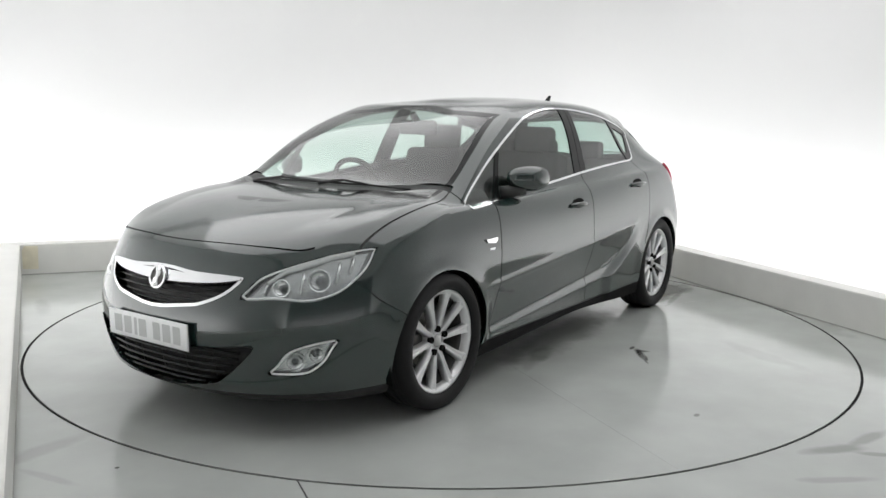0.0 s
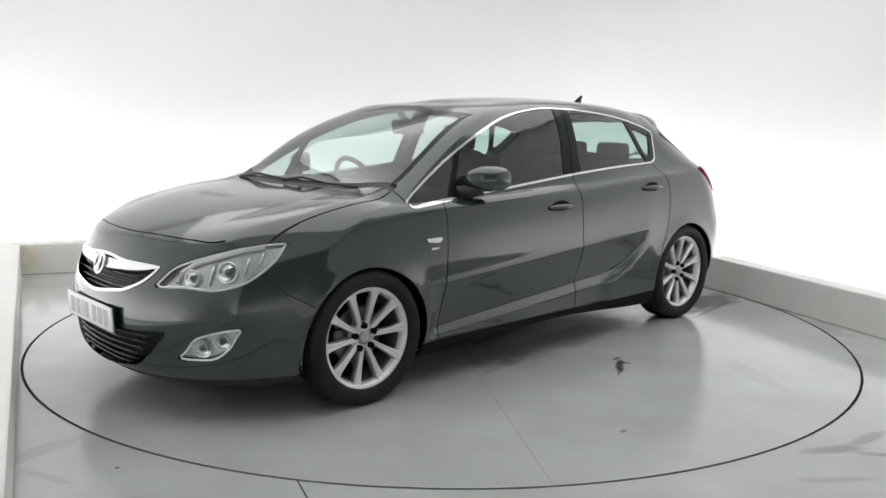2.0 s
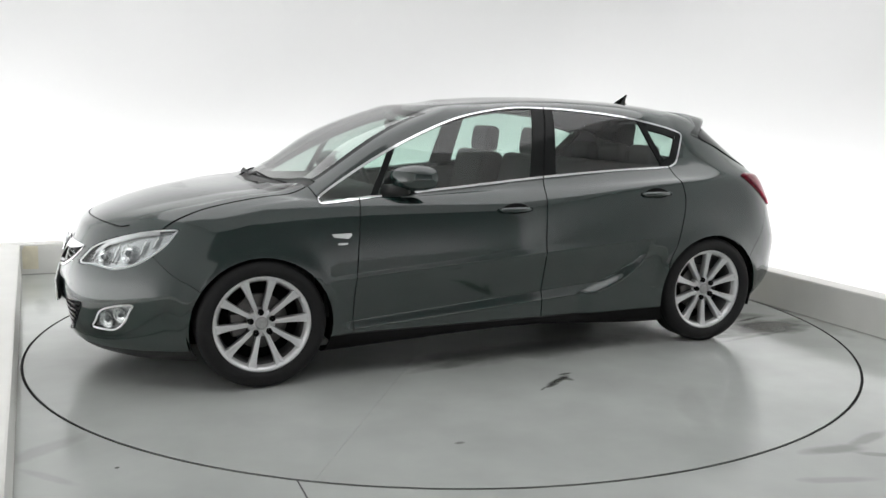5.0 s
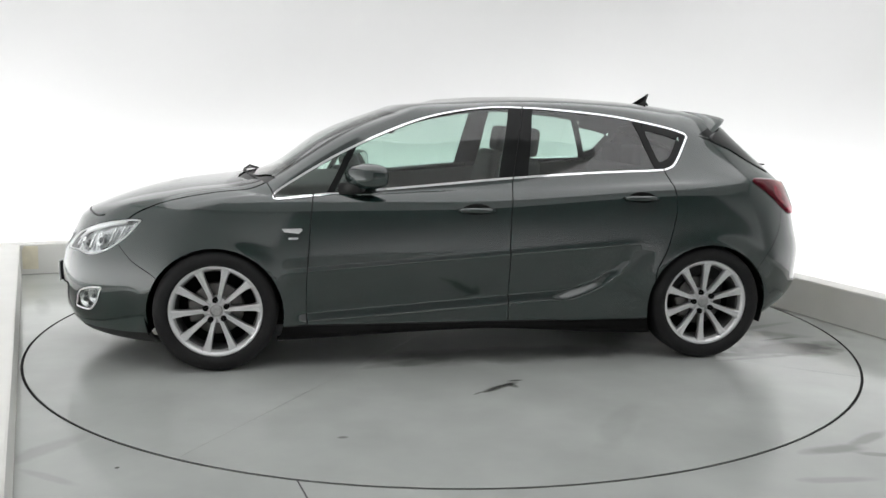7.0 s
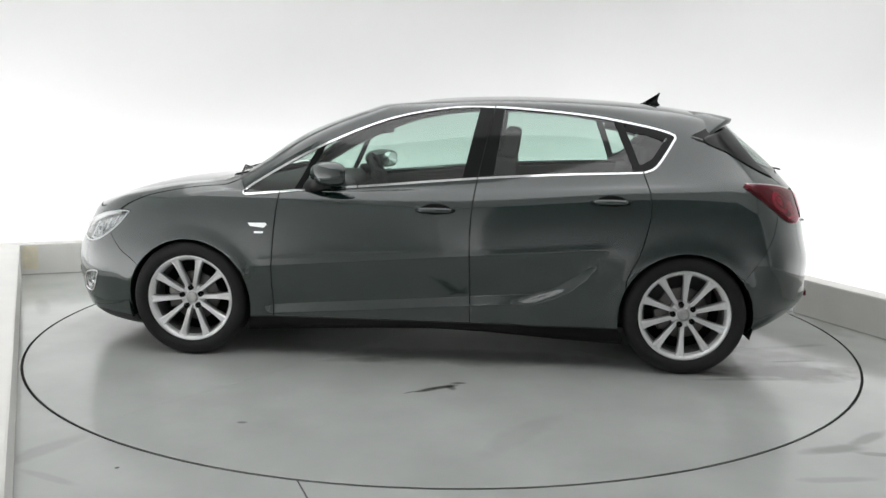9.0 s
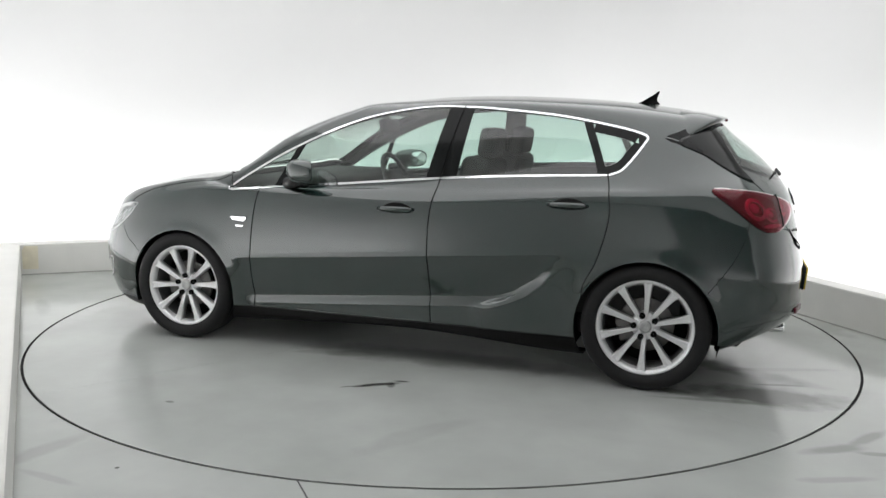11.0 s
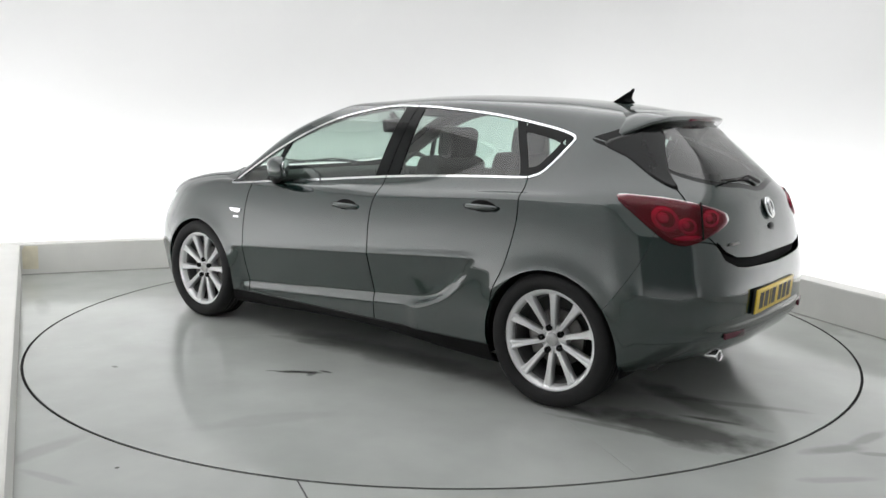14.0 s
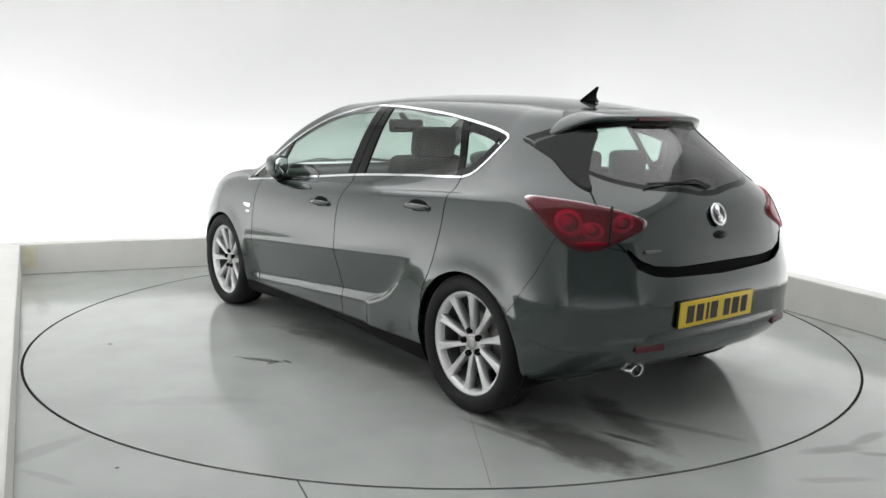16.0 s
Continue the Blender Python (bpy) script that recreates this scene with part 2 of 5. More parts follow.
    prism(bm, [(0.0, 0.05), (0.115, 0.045), (0.120, 0.235), (0.02, 0.240), (0.0, 0.20)], lambda u, v, w: (a0.x + d.x * (u + 0.01) + d.y * w, a0.y + d.y * (u + 0.01) - d.x * w, v), 0.003)
    tagged(part("tape", bm, mat("yellowed_tape", (0.70, 0.66, 0.52), rough=0.6, noise_scale=12, noise_amt=0.25), smooth=False), "yellowed tape stuck on the plinth's corner", "tape")
    # cove walls: one curved white sheet with rounded corners
    bm = bmesh.new()
    loop = []
    for i in range(4):
        a, b = pit_side(i, 1.15, 2.6)
        prev = pit_side((i - 1) % 4, 1.15, 2.6)[0]
        r = 1.1
        d0, d1 = (a - prev).normalized(), (b - a).normalized()
        p0, p1 = a - d0 * r, a + d1 * r
        for k in range(13):
            t = k / 12
            loop.append(p0 * (1 - t) ** 2 + a * 2 * t * (1 - t) + p1 * t ** 2)
    levels = [0.0] + [3.7 * k / 8 for k in range(1, 9)]
    rings = [[bm.verts.new((p.x, p.y, z)) for p in loop] for z in levels]
    back = [[bm.verts.new((p.x * 1.03, p.y * 1.03, z)) for p in loop] for z in (0.0, 3.7)]
    m = len(loop)
    bm2 = bmesh.new()
    for lo, hi in zip(rings, rings[1:]):
        for k in range(m):
            q = (lo[k], lo[(k + 1) % m], hi[(k + 1) % m], hi[k])
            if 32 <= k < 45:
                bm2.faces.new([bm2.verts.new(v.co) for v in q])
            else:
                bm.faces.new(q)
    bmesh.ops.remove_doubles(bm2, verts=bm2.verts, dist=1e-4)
    # Unseen wall added here; its dark grey stands for the unlit open side.
    tagged(part("added_front_wall", bm2, M_DIM), "plain dark wall added unseen across the studio's open side", "wall", kind="structure")
    for k in range(m):
        bm.faces.new((back[0][k], back[1][k], back[1][(k + 1) % m], back[0][(k + 1) % m]))
        bm.faces.new((rings[-1][k], rings[-1][(k + 1) % m], back[1][(k + 1) % m], back[1][k]))
    w = part("wall_cove", bm, M_WALL)
    tagged(w, "white seamless studio cove wall lit from below", "wall", kind="structure")
    bm = bmesh.new()
    add_box(bm, -7, 7, -7, 7, 3.7, 3.8)
    c = part("ceiling", bm, M_CEIL, smooth=False)
    tagged(c, "plain pale grey studio ceiling", "ceiling", kind="structure")
    return tt


FLOOR_STAINS = ((1.63, -2.03, 0.34, 0.10, 15, 0.40), (1.84, -1.90, 0.30, 0.07, 35, 0.38), (1.80, -2.08, 0.26, 0.05, -10, 0.35), (1.50, -2.33, 0.3, 0.06, 5, 0.22),
                (-1.231, -2.318, 0.020, 0.020, 0, 0.8), (-1.60, -2.18, 0.5, 0.12, 60, 0.14), (2.2, 0.87, 0.9, 0.22, -60, 0.42), (2.0, 1.25, 0.6, 0.14, -50, 0.40), (2.45, 0.15, 0.8, 0.25, -70, 0.22), (-1.45, -2.41, 0.30, 0.05, -25, 0.12),
                (-2.75, 0.3, 0.6, 0.10, -62, 0.12))
# The first two put the car's sill shade, with brown smudges, into the colour.
TABLE_STAINS_AND_SHADE = ((0.20, -0.76, 1.7, 0.34, 2, 0.34), (-0.28, -0.86, 0.55, 0.12, 15, 0.30), (1.86, -0.40, 0.80, 0.20, -22, 0.50), (0.20, -1.225, 0.10, 0.030, 10, 0.75), (0.17, -1.30, 0.05, 0.09, 20, 0.6), (-0.03, -1.40, 0.07, 0.015, 40, 0.6), (1.70, -0.95, 0.6, 0.05, 8, 0.35),
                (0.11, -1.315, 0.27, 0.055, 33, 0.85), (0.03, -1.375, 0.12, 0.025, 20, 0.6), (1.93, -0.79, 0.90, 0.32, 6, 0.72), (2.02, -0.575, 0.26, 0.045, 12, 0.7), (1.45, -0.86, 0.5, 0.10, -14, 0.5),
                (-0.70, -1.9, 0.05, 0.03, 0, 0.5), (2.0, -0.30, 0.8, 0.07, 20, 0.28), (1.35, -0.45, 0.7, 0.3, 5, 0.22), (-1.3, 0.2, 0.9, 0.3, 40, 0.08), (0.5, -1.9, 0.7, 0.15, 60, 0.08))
turntable = studio()
# ---- the car's shell: long lines wrapped from nose centre to tail centre ----
def smooth_interp(x, xs, ys):
    """Cubic (monotone-ish) interpolation through keys, xs rising."""
    xs, ys = np.array(xs, float), np.array(ys, float)
    d = np.gradient(ys, xs)
    x = np.clip(x, xs[0], xs[-1])
    i = np.clip(np.searchsorted(xs, x) - 1, 0, len(xs) - 2)
    h = xs[i + 1] - xs[i]
    t = (x - xs[i]) / h
    return ((1 + 2 * t) * (1 - t) ** 2 * ys[i] + t * (1 - t) ** 2 * h * d[i] + t * t * (3 - 2 * t) * ys[i + 1] + t * t * (t - 1) * h * d[i + 1])


NF, NS, NR = 40, 110, 40


def shell_line(xf, xr, wf, wm, wr, lf, lr, zx, zz, qf=2.5, qr=3.2, bulge=0.0, pf=2.0, pr=2.0):
    """One half loop. wf, wm, wr: half widths where the nose bend ends, amidships, and where the tail bend starts."""
    a = np.linspace(0, math.pi / 2, NF + 1)
    fx, fy = xf - lf + lf * np.cos(a) ** (2 / pf), wf * np.sin(a) ** (2 / qf)
    s = np.linspace(0, 1, NS + 1)[1:-1]
    sx = (xf - lf) + (xr + lr - xf + lf) * s
    c = np.array([wf, wm, wr])
    sy = c[0] * (1 - s) * (1 - 2 * s) + c[1] * 4 * s * (1 - s) + c[2] * s * (2 * s - 1)
    b = a[::-1]
    rx, ry = xr + lr - lr * np.cos(b) ** (2 / pr), wr * np.sin(b) ** (2 / qr)
    x, y = np.concatenate([fx, sx, rx]), np.concatenate([fy, sy, ry])
    for ax in (AXLE, -AXLE):
        y = y + bulge * np.exp(-((x - ax) / 0.33) ** 2) * np.clip(y / 0.8, 0, 1) ** 4
    z = smooth_interp(-x, [-k for k in zx], zz)
    return np.stack([x, y, z], 1)


AXLE = 1.3425
ROOF_X, ROOF_Z = (0.45, 0.33, 0.0, -0.37, -0.74, -1.1, -1.45, -1.68), (1.360, 1.402, 1.443, 1.459, 1.453, 1.432, 1.390, 1.352)


def shell_lines():
    L = []
    #             xf     xr     wf     wm    wr    lf    lr    z keys
    L.append(shell_line(2.02, -1.86, 0.70, 0.72, 0.70, 0.70, 0.45, (2.3, 1.7, 0, -1.62, -1.95, -2.2), (0.160, 0.125, 0.175, 0.185, 0.27, 0.26)))
    L.append(shell_line(2.19, -2.00, 0.80, 0.845, 0.81, 0.72, 0.43, (2.3, 1.7, 0, -1.62, -1.95, -2.2), (0.178, 0.145, 0.195, 0.20, 0.29, 0.28)))
    L.append(shell_line(2.235, -2.06, 0.835, 0.864, 0.845, 0.74, 0.43, (2.3, 1.7, 0, -1.62, -1.95, -2.2), (0.238, 0.215, 0.235, 0.25, 0.335, 0.33), bulge=0.012))
    L.append(shell_line(2.255, -2.095, 0.855, 0.872, 0.86, 0.75, 0.43, (2.3, 1.7, 0, -1.62, -1.95, -2.2), (0.335, 0.33, 0.34, 0.35, 0.405, 0.40), bulge=0.022))
    L.append(shell_line(2.265, -2.09, 0.865, 0.881, 0.872, 0.75, 0.43, (2.3, 1.7, 0, -1.7, -2.2), (0.42, 0.43, 0.44, 0.45, 0.47), bulge=0.020))
    L.append(shell_line(2.265, -2.095, 0.868, 0.888, 0.878, 0.75, 0.43, (2.3, 1.7, 0, -1.7, -2.2), (0.49, 0.50, 0.51, 0.53, 0.55), bulge=0.010))
    L.append(shell_line(2.25, -2.09, 0.868, 0.893, 0.88, 0.76, 0.43, (2.3, 1.7, 0, -1.7, -2.2), (0.56, 0.58, 0.60, 0.62, 0.62), bulge=0.004))
    L.append(shell_line(2.215, -2.07, 0.862, 0.889, 0.872, 0.78, 0.44, (2.3, 1.7, 0, -1.7, -2.2), (0.635, 0.67, 0.70, 0.72, 0.70)))
    L.append(shell_line(2.168, -2.05, 0.845, 0.879, 0.855, 0.80, 0.45, (2.3, 1.7, 0, -1.7, -2.2), (0.730, 0.770, 0.80, 0.83, 0.79)))
    L.append(shell_line(2.085, -2.025, 0.815, 0.855, 0.828, 0.80, 0.47, (2.1, 1.5, 0, -1.7, -2.1), (0.808, 0.864, 0.885, 0.93, 0.875)))
    L.append(shell_line(1.66, -2.00, 0.785, 0.805, 0.785, 0.62, 0.52, (1.7, 1.0, 0, -1.2, -1.7, -2.1), (0.934, 0.918, 0.945, 0.995, 1.01, 0.94)))
    L.append(shell_line(1.22, -1.96, 0.762, 0.775, 0.715, 0.20, 0.66, (1.25, 1.05, 0.5, -0.2, -1.1, -1.7, -2.0), (0.990, 0.938, 0.945, 1.005, 1.05, 1.08, 1.01), qf=3.8))
    L.append(shell_line(0.84, -1.83, 0.68, 0.70, 0.62, 0.20, 0.56, (0.85, 0.5, -0.2, -1.1, -1.5, -1.85), (1.205, 1.185, 1.205, 1.20, 1.20, 1.15), qf=4.0, qr=3.0))
    L.append(shell_line(0.45, -1.68, 0.588, 0.605, 0.545, 0.15, 0.42, (0.5, 0.2, -0.3, -1.0, -1.35, -1.7), (1.368, 1.352, 1.375, 1.345, 1.295, 1.275), qf=3.4, qr=3.4))
    L.append(shell_line(0.35, -1.62, 0.51, 0.545, 0.475, 0.15, 0.36, (0.4, 0.1, -0.3, -1.0, -1.35, -1.7), (1.398, 1.400, 1.418, 1.392, 1.352, 1.325), qf=3.4, qr=3.4))
    for xf, xr, w, drop in ((0.22, -1.54, 0.36, 0.018), (0.12, -1.48, 0.18, 0.004), (0.08, -1.44, 0.0, 0.0)):
        l = shell_line(xf, xr, w, w * 1.07, w * 0.93, 0.2, 0.3, ROOF_X, ROOF_Z, qf=3.4, qr=3.4)
        l[:, 2] -= drop
        L.append(l)
    return np.array(L)


SUB = 5
HOLLOW = (0.512, 0.300, 0.250)   # top crease, deepest line and lower ledge of the door hollow


def shell_grid():
    """Spline across the lines: array rows x columns x 3."""
    L = shell_lines()
    k, n, _ = L.shape
    # natural cubic spline over chord length, shared by all columns
    d = np.sqrt(((L[1:] - L[:-1]) ** 2).sum(2)).mean(1)
    s = np.concatenate([[0], np.cumsum(np.sqrt(d))])
    h = np.diff(s)
    A = np.eye(k)
    B = np.zeros((k, n, 3))
    for i in range(1, k - 1):
        A[i, i - 1], A[i, i], A[i, i + 1] = h[i - 1], 2 * (h[i - 1] + h[i]), h[i]
        B[i] = 6 * ((L[i + 1] - L[i]) / h[i] - (L[i] - L[i - 1]) / h[i - 1])
    M = np.linalg.solve(A, B.reshape(k, -1)).reshape(k, n, 3)
    rows = []
    for i in range(k - 1):
        sub = SUB * 4 if i in (9, 10) else SUB * 2 if d[i] > 0.25 or 2 <= i <= 6 else SUB
        for q in range(sub + (i == k - 2)):
            t = h[i] * q / sub
            u = h[i] - t
            rows.append((M[i] * u ** 3 + M[i + 1] * t ** 3) / (6 * h[i]) + (L[i] / h[i] - M[i] * h[i] / 6) * u + (L[i + 1] / h[i] - M[i + 1] * h[i] / 6) * t)
    R = np.array(rows)
    R[:, 0, 1] = R[:, -1, 1] = 0
    R[-1, :, 1] = 0
    R[:, :, 1] = np.maximum(R[:, :, 1], 0)
    return sculpt(R)


def ramp(t):
    t = np.clip(t, 0, 1)
    return t * t * (3 - 2 * t)


def sculpt(R):
    """Presses the hooked hollow into the lower doors and rolls the arch lips out."""
    x, y, z = R[..., 0], R[..., 1], R[..., 2]
    wide = ramp((y - 0.66) / 0.12) * (z < 0.78)
    zt, zl, zb = HOLLOW
    h = z - np.clip(0.83 - x, -0.2, 1.8) * 0.078   # the hollow climbs towards the tail
    down = np.where(h > zl, np.clip((zt - h) / (zt - zl), 0, 1), 1 - 0.42 * np.clip((zl - h) / (zl - zb), 0, 1))
    down = down * ramp((z - 0.185) / 0.055)
    x_end = np.interp(h, (0.25, 0.28, 0.32, 0.38, 0.44, 0.50), (-0.54, -0.65, -0.75, -0.84, -0.90, -0.93))
    y = y - wide * 0.042 * down * ramp((x - x_end) / 0.10) * ramp((1.0 - x) / 0.12)
    # rolled edge over the hollow
    y = y + wide * 0.0045 * np.exp(-((h - zt - 0.014) / 0.016) ** 2) * ramp((x + 0.96) / 0.12) * ramp((1.02 - x) / 0.12)
    for ax in (AXLE, -AXLE):
        r = np.sqrt((x - ax) ** 2 + (z - 0.305) ** 2)
        y = y + wide * 0.011 * np.exp(-((r - 0.35) / 0.045) ** 2) * ramp((z - 0.20) / 0.10)
    R[..., 1] = y
    # crisp edge between bonnet top and wing
    edge = np.interp(x, (1.05, 1.60, 2.05), (0.690, 0.715, 0.60))
    on_top = ramp((x - 1.0) / 0.15) * ramp((2.02 - x) / 0.25) * (z > 0.72)
    R[..., 2] = z + 0.020 * on_top * np.clip(1 - np.abs(y - edge) / np.where(y > edge, 0.08, 0.18), 0, 1)
    return R
# ---- cutting the shell into panels ----
EX, EY, EZ = Vector((1, 0, 0)), Vector((0, 1, 0)), Vector((0, 0, 1))
DF = Vector((-1, 1, 0)) / math.sqrt(2)   # runs round the front corner
DR = Vector((1, 1, 0)) / math.sqrt(2)    # runs round the rear corner


def curve(pts, n=5, closed=True):
    """Catmull-Rom through 2D points."""
    out, m = [], len(pts)
    for i in range(m if closed else m - 1):
        if closed:
            a, b, c, d = (Vector(pts[(i + k) % m]) for k in (-1, 0, 1, 2))
        else:
            a, b, c, d = (Vector(pts[min(max(i + k, 0), m - 1)]) for k in (-1, 0, 1, 2))
        for k in range(n):
            t = k / n
            out.append(0.5 * (2 * b + (c - a) * t + (2 * a - 5 * b + 4 * c - d) * t * t + (3 * b - a - 3 * c + d) * t ** 3))
    if not closed:
        out.append(Vector(pts[-1]))
    return out


def inset(poly, d):
    """Polygon moved inwards by d."""
    m = len(poly)
    area = sum(poly[i].x * poly[(i + 1) % m].y - poly[(i + 1) % m].x * poly[i].y for i in range(m))
    sg = 1 if area > 0 else -1
    out = []
    for i in range(m):
        t = (poly[(i + 1) % m] - poly[i - 1]).normalized()
        out.append(poly[i] + Vector((-t.y, t.x)) * d * sg)
    return out


def strip(pts, half, n=4):
    """A thin closed polygon along an open curve."""
    c = curve(pts, n, False)
    left, right = [], []
    for i, p in enumerate(c):
        t = (c[min(i + 1, len(c) - 1)] - c[max(i - 1, 0)]).normalized()
        nrm = Vector((-t.y, t.x)) * half
        left.append(p + nrm)
        right.append(p - nrm)
    return left + right[::-1]


def inside(p, poly):
    hit, j = False, len(poly) - 1
    for i in range(len(poly)):
        a, b = poly[i], poly[j]
        if (a.y > p.y) != (b.y > p.y) and p.x < (b.x - a.x) * (p.y - a.y) / (b.y - a.y) + a.x:
            hit = not hit
        j = i
    return hit


def cut_outline(bm, poly, e1, e2, keep):
    """Cuts edges into the shell where the outline, swept along e1 x e2, meets it."""
    w = e1.cross(e2)
    lo = Vector((min(p.x for p in poly), min(p.y for p in poly)))
    hi = Vector((max(p.x for p in poly), max(p.y for p in poly)))

    def box(f):
        us = [v.co.dot(e1) for v in f.verts]
        vs = [v.co.dot(e2) for v in f.verts]
        return min(us), max(us), min(vs), max(vs)

    cand = {}
    for f in bm.faces:
        if keep(f.calc_center_median(), f.normal):
            a, b, c, d = box(f)
            if b >= lo.x and a <= hi.x and d >= lo.y and c <= hi.y:
                cand[f] = (a, b, c, d)
    m = len(poly)
    for i in range(m):
        p, q = poly[i], poly[(i + 1) % m]
        if (q - p).length < 1e-5:
            continue
        x0, x1, y0, y1 = min(p.x, q.x) - 1e-4, max(p.x, q.x) + 1e-4, min(p.y, q.y) - 1e-4, max(p.y, q.y) + 1e-4
        near = []
        for f, (a, b, c, d) in cand.items():
            if b >= x0 and a <= x1 and d >= y0 and c <= y1:
                near.append(f)
        if not near:
            continue
        d3 = e1 * (q.x - p.x) + e2 * (q.y - p.y)
        co = e1 * p.x + e2 * p.y
        no = d3.cross(w).normalized()
        dist = {v: (v.co - co).dot(no) for f in near for v in f.verts}
        on = {v for v, d in dist.items() if abs(d) < 3e-4}
        for e in {e for f in near for e in f.edges}:
            va, vb = e.verts
            if va in on or vb in on or dist[va] * dist[vb] > 0:
                continue
            on.add(bmesh.utils.edge_split(e, va, dist[va] / (dist[va] - dist[vb]))[1])
        for f in near:
            hit = [v for v in f.verts if v in on]
            pairs = [(a, b) for i, a in enumerate(hit) for b in hit[i + 1:] if not any(b in e.verts for e in a.link_edges)]
            if pairs:
                a, b = max(pairs, key=lambda ab: (ab[0].co - ab[1].co).length)
                g = bmesh.utils.face_split(f, a, b)[0]
                cand[f] = box(f)
                cand[g] = box(g)


def edge_distance(p, poly):
    best = 9.0
    for i in range(len(poly)):
        a, b = poly[i - 1], poly[i]
        ab = b - a
        t = max(0.0, min(1.0, (p - a).dot(ab) / max(ab.length_squared, 1e-12)))
        best = min(best, (p - a - ab * t).length)
    return best


def clean_inset(poly, d):
    """Inset without the loops that form in sharp corners."""
    return [p for p in inset(poly, d) if edge_distance(p, poly) > d * 0.96]


def trim_inset(poly, d):
    """Inset whose width on the leaning surface stays about d."""
    R = shell_grid()
    du, dv = np.gradient(R, axis=1), np.gradient(R, axis=0)
    n = np.cross(du, dv)
    n = np.abs(n[..., 1]) / (np.linalg.norm(n, axis=2) + 1e-9)
    keep = (R[..., 1] > 0.42) & (R[..., 2] > 0.8)
    P, n = R[keep][:, (0, 2)], n[keep]
    out = []
    for p, q in zip(poly, inset(poly, 1.0)):
        k = np.argmin(((P - np.array(p)) ** 2).sum(1))
        w = d * min(1.0, max(0.4, n[k]))
        c = p + (q - p) * w
        if edge_distance(c, poly) > w * 0.9:
            out.append(c)
    return out


GAP = 0.0032
V2 = lambda pts: [Vector(p) for p in pts]
DLO = curve([(1.046, 0.912), (1.030, 0.897), (0.96, 0.900), (0.70, 0.924), (0.40, 0.947), (-0.23, 1.003), (-0.70, 1.032), (-1.06, 1.046), (-1.135, 1.055), (-1.195, 1.090),
             (-1.283, 1.215), (-1.292, 1.243), (-1.262, 1.265), (-1.13, 1.300), (-0.85, 1.350), (-0.54, 1.380), (-0.31, 1.391), (-0.08, 1.385), (0.21, 1.335), (0.455, 1.250),
             (0.70, 1.136), (0.88, 1.034), (1.025, 0.942)], 4)
DLO_IN = trim_inset(DLO, 0.0125)   # inner pillars count only inside the trim
ARCH = {sg: V2([(sg * AXLE + 0.350 * math.cos(a), 0.303 + 0.350 * math.sin(a)) for a in np.linspace(0, 2 * math.pi, 40, endpoint=False)]) for sg in (1, -1)}
side = lambda c, n: c.y > 0.42
glasshouse = lambda c, n: c.y > 0.42 and c.z > 0.86
lower = lambda c, n: c.y > 0.5 and c.z < 0.75
nose = lambda c, n: c.x > 1.5
tail = lambda c, n: c.x < -1.3 and n.x < -0.1
topside = lambda c, n: c.x > 0.9 and n.z > 0.25
screen_side = lambda c, n: c.x > 0.2 and c.z > 0.9 and n.x > 0.12

SCREEN = curve([(-0.05, 0.96), (0.35, 0.955), (0.640, 0.945), (0.690, 0.975), (0.648, 1.18), (0.575, 1.325), (0.545, 1.352), (0.30, 1.368), (-0.05, 1.374)], 4)
REARWIN = curve([(-0.05, 1.313), (0.38, 1.316), (0.53, 1.275), (0.592, 1.225), (0.565, 1.14), (0.51, 1.08), (0.38, 1.043), (0.2, 1.028), (-0.05, 1.024)], 4)
HEADLAMP = curve([(-1.222, 0.598), (-1.19, 0.645), (-1.118, 0.698), (-0.950, 0.752), (-0.78, 0.785), (-0.667, 0.792), (-0.672, 0.770), (-0.712, 0.705), (-0.80, 0.635), (-0.88, 0.604), (-0.965, 0.592), (-1.085, 0.602)], 4)
FOGLAMP = curve([(-1.118, 0.296), (-1.085, 0.335), (-1.033, 0.395), (-0.93, 0.428), (-0.833, 0.436), (-0.855, 0.395), (-0.890, 0.340), (-0.951, 0.296), (-1.03, 0.288)], 4)
TAILLAMP = curve([(-0.588, 1.000), (-0.70, 1.003), (-0.833, 0.988), (-0.96, 0.963), (-1.055, 0.935), (-1.085, 0.910), (-1.06, 0.878), (-0.97, 0.838), (-0.872, 0.806), (-0.80, 0.812), (-0.745, 0.840), (-0.66, 0.915)], 4)
GRILLE = curve([(-0.05, 0.690), (0.2, 0.688), (0.385, 0.684), (0.42, 0.672), (0.37, 0.612), (0.29, 0.572), (0.2, 0.552), (-0.05, 0.538)], 4)
GRILLEBAR = curve([(-0.05, 0.676), (0.2, 0.678), (0.37, 0.682), (0.412, 0.672), (0.33, 0.655), (0.2, 0.644), (-0.05, 0.636)], 4)
LOWGRILLE = curve([(-0.05, 0.385), (0.2, 0.392), (0.40, 0.404), (0.495, 0.412), (0.47, 0.365), (0.38, 0.280), (0.28, 0.232), (-0.05, 0.208)], 4)
SLOT = V2([(-0.05, 0.728), (0.30, 0.727), (0.44, 0.740), (0.51, 0.768), (0.555, 0.815), (0.565, 0.80), (0.525, 0.730), (0.45, 0.698), (0.37, 0.686), (-0.05, 0.672)])
COWL = V2([(1.285, -0.05), (1.27, 0.25), (1.20, 0.50), (1.12, 0.66), (1.085, 0.715), (1.035, 0.70), (1.075, 0.62), (1.13, 0.50), (1.185, 0.30), (1.205, -0.05)])

